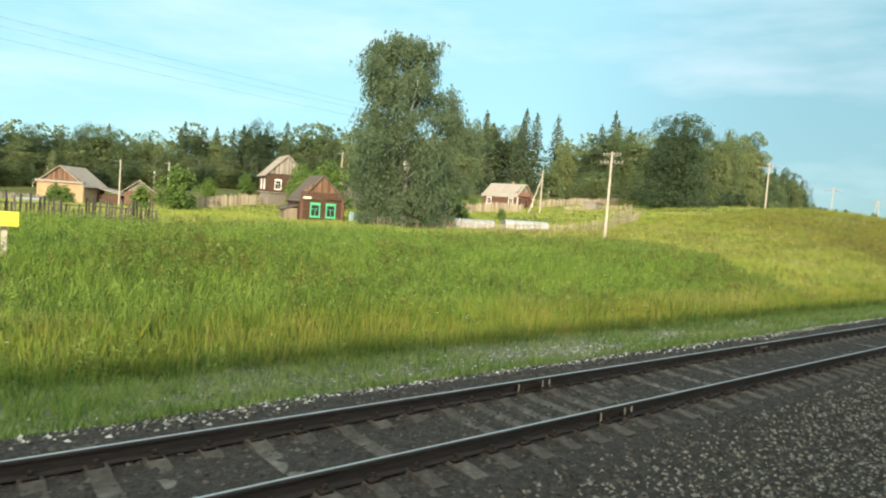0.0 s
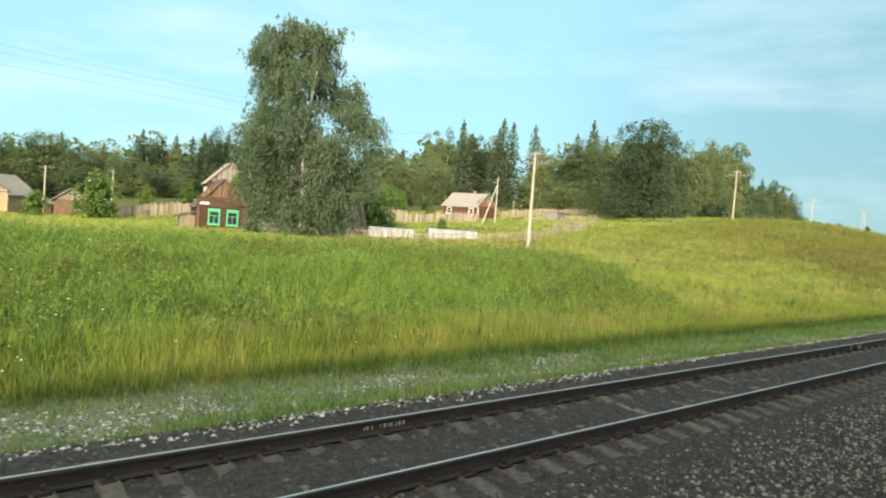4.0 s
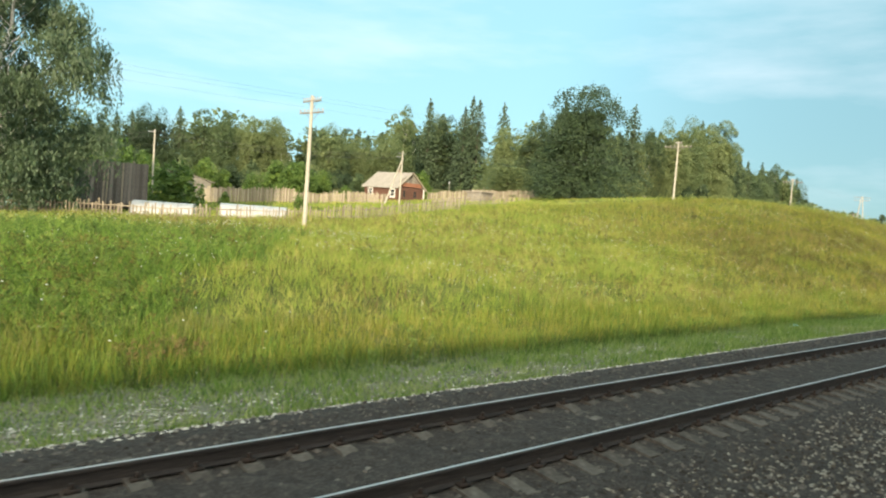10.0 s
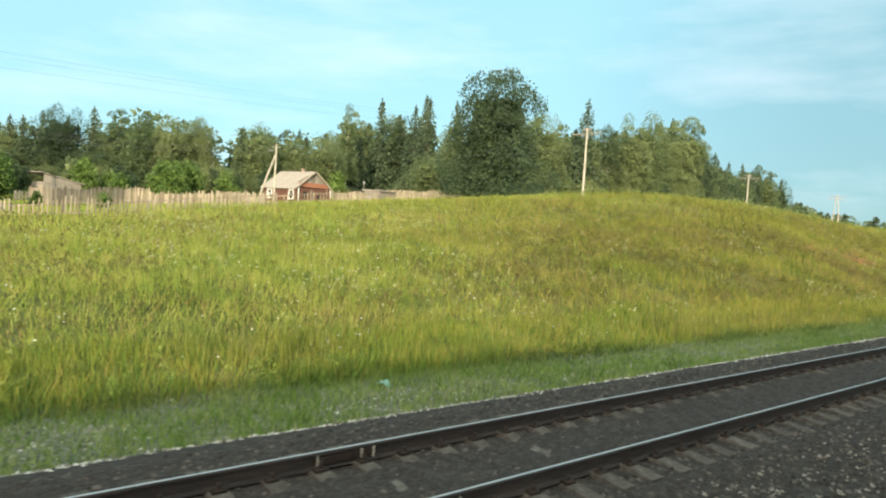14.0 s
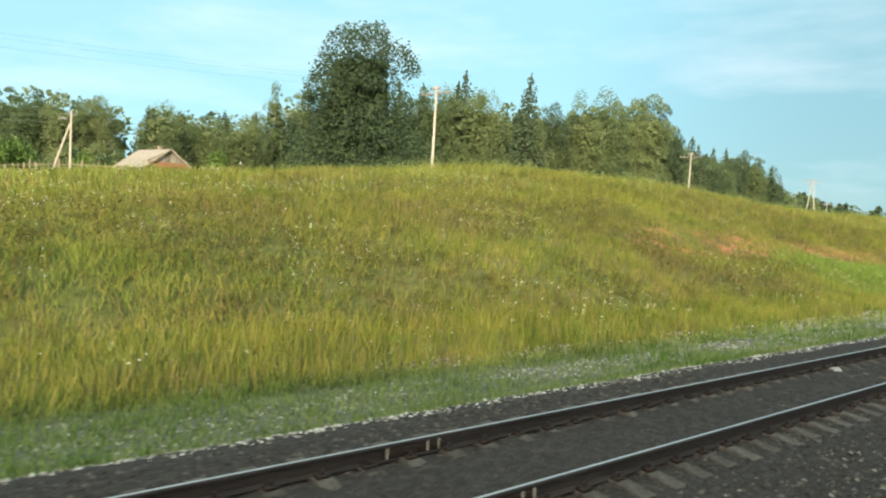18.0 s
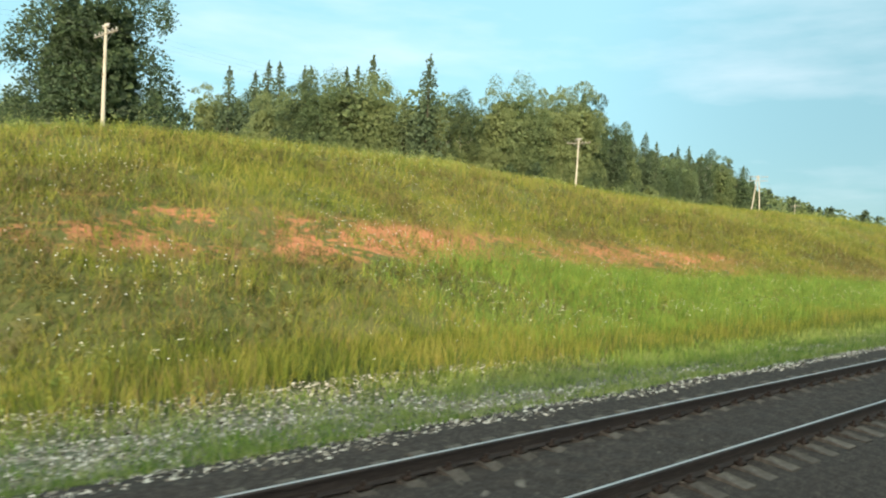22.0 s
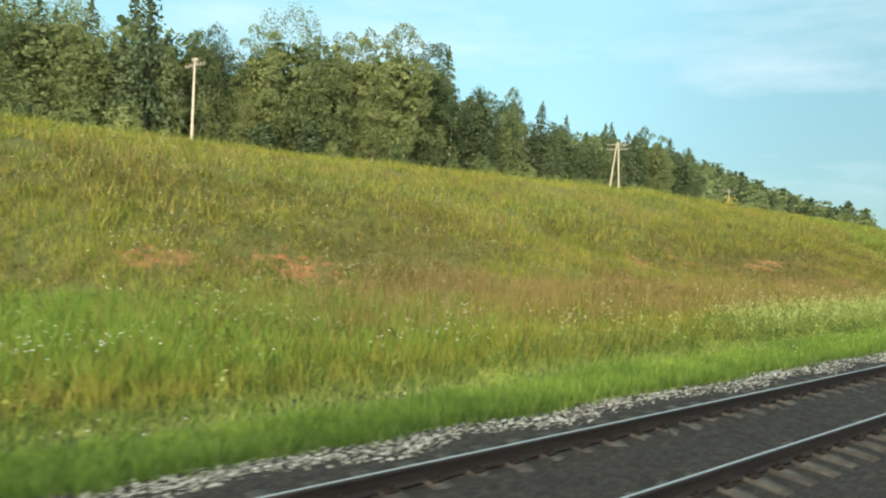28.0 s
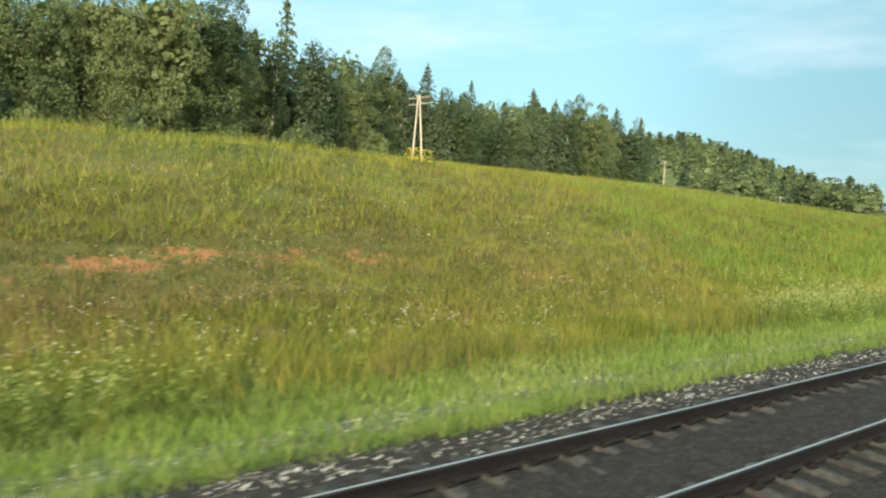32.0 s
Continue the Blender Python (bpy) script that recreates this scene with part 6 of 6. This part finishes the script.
def fence(label, a, b, tall, step, mat, width=0.11, ragged=0.15, gaps=0.0, rails=(0.25, 0.8), group="village fences", solid=False, lean=3):
    """Boards or pickets on two rails between posts, following the ground from a to b."""
    a, b = Vector((*a, 0)), Vector((*b, 0))
    L = (b - a).length
    yaw = math.degrees(math.atan2(b.y - a.y, b.x - a.x))
    t = thing("board_fence" if solid else "picket_fence", (a.x, a.y, h(a.x, a.y), 0, 0, yaw), label, "fence", group)
    z0 = h(a.x, a.y)
    n = int(L / step)
    key = (tall, width, mat.name)
    if key not in PICKET:
        bm = bmesh.new()
        vs = box(bm, (0, 0, tall / 2 - 0.1), (width, 0.025, tall + 0.2))
        PICKET[key] = bm_mesh("picket", bm, mat)
    for i in range(min(n, 300)):
        if rng.random() < gaps:
            continue
        s = (i + 0.5) * L / n
        p = a.lerp(b, s / L)
        k = 1 + rng.uniform(-ragged, ragged)
        part("board" if solid else "picket", PICKET[key], mat, t, at=pose(s, -0.03, h(p.x, p.y) - z0, 0, rng.uniform(-lean, lean) if not solid else rng.uniform(-1, 1), 0) @ Matrix.Diagonal((1, 1, k, 1)))
    m = max(2, int(L / 2.6))
    for i in range(m + 1):
        p = a.lerp(b, i / m)
        part("post", bm_tube(((L * i / m, 0.05, h(p.x, p.y) - z0 - 0.3), (L * i / m, 0.05, h(p.x, p.y) - z0 + tall * 0.98), 0.06, 0.05, 6)), GREY_PLANK, t)
        if i < m:
            q = a.lerp(b, (i + 1) / m)
            for k in rails:
                part("rail", bm_beam(((L * i / m, 0.02, h(p.x, p.y) - z0 + tall * k), (L * (i + 1) / m, 0.02, h(q.x, q.y) - z0 + tall * k), 0.05, 0.07)), mat, t)
    return t


fence("old uneven dark picket fence in the meadow", (24.6, 33.6), (33.2, 39.4), 1.05, 0.19, OLD_PLANK, 0.11, 0.3, 0.1, lean=8)
fence("low pale picket fence along the crest of the bank", (56, 50.5), (66, 47.6), 0.95, 0.22, FENCE_WOOD, 0.09, 0.2, 0.08)
fence("low pale picket fence in front of the greenhouses", (66, 47.6), (82, 45.2), 0.95, 0.24, FENCE_WOOD, 0.09, 0.25, 0.12)
fence("low ragged picket fence in the meadow grass", (82, 45.2), (98, 50), 1.15, 0.26, FENCE_WOOD, 0.1, 0.25, 0.12)
fence("leaning grey rail fence on the bank crest", (99, 56), (114, 60), 1.2, 0.4, FENCE_WOOD, 0.1, 0.35, 0.2)
fence("long pale board fence round a garden plot", (84.5, 89.1), (97, 86.4), 2.0, 0.19, FENCE_WOOD, 0.16, 0.12, 0.02, solid=True)
fence("lower pale board fence of the garden plot", (97, 86.4), (111, 83.8), 1.55, 0.19, FENCE_WOOD, 0.16, 0.16, 0.02, solid=True)
fence("low pale picket fence beyond the log house", (121, 82.5), (134, 76), 0.9, 0.26, FENCE_WOOD, 0.14, 0.25, 0.1)
fence("pale board fence of the upper garden", (128, 96), (152, 92), 1.5, 0.22, FENCE_WOOD, 0.18, 0.12, 0.02, solid=True)
fence("long grey board fence below the forest", (58, 106), (69.5, 106.5), 1.9, 0.2, FENCE_WOOD, 0.17, 0.1, 0.01, solid=True)
fence("pale board fence in front of the far houses", (28, 124), (40, 126), 1.4, 0.22, GREY_PLANK, 0.18, 0.12, 0.02, solid=True)
fence("grey picket fence at the edge of the village", (84, 100), (96, 104), 1.4, 0.24, GREY_PLANK, 0.14, 0.2, 0.05)

# the yellow board on a short concrete post by the line
XX, YY = 23.65, 20.0
ys = thing("yellow_sign", (XX, YY, h(XX, YY) - 0.08, 0, 0, -5), "small yellow sign board on a short concrete post", "sign")
part("post", bm_box(((0, 0, 0.5), (0.14, 0.12, 1.6))), CONCRETE, ys)
part("plate", bm_box(((0, -0.08, 1.2), (0.66, 0.03, 0.4))), PAINT_YELLOW, ys, "plain yellow plate")
part("cap", bm_box(((0, 0, 0.94), (0.17, 0.16, 0.12))), ROOF_DARK, ys)

# litter beside and between the rails


def crumpled(name, x, y, z, size, mat, label, seed):
    """A crumpled sheet with folds, lying on the stones."""
    r = random.Random(seed)
    bm = bmesh.new()
    grid = [[bm.verts.new(((i / 6 - 0.5) * size[0] * r.uniform(0.8, 1.1), (j / 5 - 0.5) * size[1] * r.uniform(0.8, 1.1), size[2] * r.uniform(0.1, 1) * math.sin(math.pi * (i + 0.5) / 7) + 0.012)) for j in range(6)] for i in range(7)]
    for i in range(6):
        for j in range(5):
            bm.faces.new((grid[i][j], grid[i + 1][j], grid[i + 1][j + 1], grid[i][j + 1]))
    low = bmesh.ops.extrude_face_region(bm, geom=list(bm.faces))
    bmesh.ops.translate(bm, vec=(0, 0, -0.006), verts=[v for v in low["geom"] if isinstance(v, bmesh.types.BMVert)])
    ob = new(name, bm_mesh(name, bm, mat))
    ob.matrix_basis = pose(x, y, z, 0, 0, 20 + 40 * seed)
    return tagged(ob, label, "litter")


crumpled("paper_scrap", 114.7, 5.02, -0.185, (0.27, 0.2, 0.07), PAPER, "dirty white crumpled paper sack beside the rail", 1)
crumpled("plastic_scrap", 83.2, 10.3, h(83.2, 10.3) + 0.02, (0.42, 0.16, 0.14), TURQUOISE, "pale turquoise plastic scrap in the verge grass", 2)
# a low cold frame beside the timber house
XX, YY = 37.0, 123.0
cf = thing("cold_frame", (XX, YY, h(XX, YY) - 0.05, 0, 0, -14), "low cold frame with a pale sloping cover", "cold frame")
part("box", bm_box(((0, 0, 0.3), (3.0, 1.6, 0.6))), GREY_PLANK, cf)
part("cover", prism([(-0.95, 0.62), (0.95, 0.95), (0.95, 1.0), (-0.95, 0.67)], -1.65, 1.65), FILM, cf, "milky sloping cover")

# ---- the train behind the viewer, which casts the shade over the track ----
for i in range(20):
    x0 = -120 + i * 25.0
    c = thing("passenger_coach", (x0, max(-7.2, -3.5 - 0.024 * max(0, x0 - 43)), 0), "long grey passenger coach standing on the neighbouring track", "railway coach", "coaches of the train")
    part("body", prism([(-1.45, 0.9), (1.45, 0.9), (1.5, 2.2), (1.4, 3.5), (1.0, 4.2), (0, 4.45), (-1.0, 4.2), (-1.4, 3.5), (-1.5, 2.2)], 0.3, 24.7), COACH, c)
    for u in (3.5, 21.5):
        part("bogie", bm_box(((u, 0, 0.5), (3.4, 2.0, 0.8))), CLIP, c)
        for s in (-1, 1):
            for v in (-1.2, 1.2):
                part("wheel", bm_tube(((u + v, s * 0.72, 0.28), (u + v, s * 0.86, 0.28), 0.475, 0.475, 16)), RAIL, c)

# ---- sleepers and fastenings ----
def sleeper_mesh():
    bm = bmesh.new()
    ys = (-1.35, -1.05, -0.54, -0.40, 0.40, 0.54, 1.05, 1.35)
    tops = (-0.19, -0.165, -0.162, -0.2, -0.2, -0.162, -0.165, -0.19)
    rings = []
    for y, zt in zip(ys, tops):
        rings.append([bm.verts.new(v) for v in ((-0.14, y, -0.36), (0.14, y, -0.36), (0.105, y, zt), (-0.105, y, zt))])
    for a, b in zip(rings, rings[1:]):
        for k in range(4):
            bm.faces.new((a[k], a[(k + 1) % 4], b[(k + 1) % 4], b[k]))
    bm.faces.new(rings[0][::-1])
    bm.faces.new(rings[-1])
    return bm_mesh("sleeper", bm, SLEEPER)


SM = sleeper_mesh()
fx, fy = np.arange(18, 262, 0.11), np.linspace(RAIL_NEAR + 0.10, RAIL_FAR - 0.10, 13)
hx, hy = np.meshgrid(fx, fy, indexing="ij")
heap = np.interp(hx, [18, 30, 45, 60, 95], [-0.212, -0.203, -0.188, -0.183, -0.177]) + 0.010 * np.sin(hx * 3.1 + 2 * np.sin(hy * 4 + hx * 0.7)) * np.sin(hy * 5.3 + hx * 1.9) + 0.014 * rng.normal(size=hx.shape).clip(-1.5, 1.5) + 0.008 * np.sin(hx * 0.37) - 0.02 * np.abs((hy - TRACK_MID) / 0.66) ** 5
ids = np.arange(hx.size).reshape(hx.shape)
fill = new("ballast_fill", np_mesh("ballast_fill", np.stack([hx, hy, heap], -1).reshape(-1, 3), np.stack([ids[:-1, :-1], ids[1:, :-1], ids[1:, 1:], ids[:-1, 1:]], -1).reshape(-1, 4), BALLAST))
tagged(fill, "dark oily ballast heaped over the sleepers between the rails", "ballast", kind="stuff")
STEP = 0.555
first = 20.0
far = []
for i in range(1150):
    x = first - 12 + i * STEP
    j = rng.uniform(-0.02, 0.02)
    if 18 < x < 184:
        part("sleeper", SM, SLEEPER, track, at=pose(x, j, rng.uniform(-0.012, 0.008), 0, 0, rng.uniform(-0.8, 0.8)))
    else:
        far.append((x, j))
vs = np.array([v.co[:] for v in SM.vertices])
fs = np.array([list(p.vertices) for p in SM.polygons if len(p.vertices) == 4])
V = np.concatenate([vs + [x, y, 0] for x, y in far])
F = np.concatenate([fs + len(vs) * i for i in range(len(far))])
rest = part("sleepers_beyond", np_mesh("sleepers_beyond", V, F, SLEEPER), SLEEPER, track)
tagged(rest, kind="stuff")
cv, cf, nb = [], [], 0
cube = np.array([(sx, sy, sz) for sx in (-1, 1) for sy in (-1, 1) for sz in (-1, 1)], float)
cubef = np.array([(0, 1, 3, 2), (4, 6, 7, 5), (0, 4, 5, 1), (2, 3, 7, 6), (0, 2, 6, 4), (1, 5, 7, 3)])
for i in range(560):
    x = first - 12 + i * STEP
    for y in (RAIL_NEAR - TRACK_MID, RAIL_FAR - TRACK_MID):
        for s in (-1, 1):
            for size, dz in (((0.07, 0.05, 0.02), -0.15), ((0.02, 0.02, 0.035), -0.115)):
                cv.append(cube * size + [x, y + s * 0.125, dz])
                cf.append(cubef + nb)
                nb += 8
fast = part("rail_fastening", np_mesh("rail_fastening", np.concatenate(cv), np.concatenate(cf), CLIP), CLIP, track, "rusty rail clips and bolts")
tagged(fast, kind="stuff")
for x in (29.4, 54.2, 79.4, 104.1, 129.0, 154.2, 179.1, 204.0):
    for y in (RAIL_NEAR - TRACK_MID, RAIL_FAR - TRACK_MID):
        jp = part("fishplate", bm_box(((x, y - 0.03, -0.095), (0.8, 0.035, 0.09)), ((x, y + 0.03, -0.095), (0.8, 0.035, 0.09))), CLIP, track, "rusty fishplate joining two rails")
        for k in (-0.3, -0.1, 0.1, 0.3):
            part("bolt", bm_tube(((x + k, y - 0.045, -0.095), (x + k, y - 0.075, -0.095), 0.022, 0.022, 6)), CLIP, jp)
        for k in (-0.36, 0.2, 0.36):
            part("bond_wire", bm_tube(((x + k, y - 0.055, -0.03), (x + k, y - 0.06, -0.15), 0.012, 0.012, 5)), CONCRETE, jp, "pale bond wire")
# faded paint marks on the web of the far rail
for i, (u, tall, w) in enumerate(((0.0, 0.05, 0.012), (0.05, 0.05, 0.03), (0.12, 0.045, 0.02), (0.25, 0.045, 0.012), (0.32, 0.05, 0.03), (0.38, 0.05, 0.015), (0.43, 0.05, 0.03), (0.5, 0.055, 0.014), (0.56, 0.055, 0.034), (0.63, 0.055, 0.03))):
    part("paint_mark", bm_box(((37.12 + u, RAIL_FAR - TRACK_MID - 0.0125, -0.095), (w, 0.003, tall))), CONCRETE, track, "faded pale paint mark" if i == 0 else "")
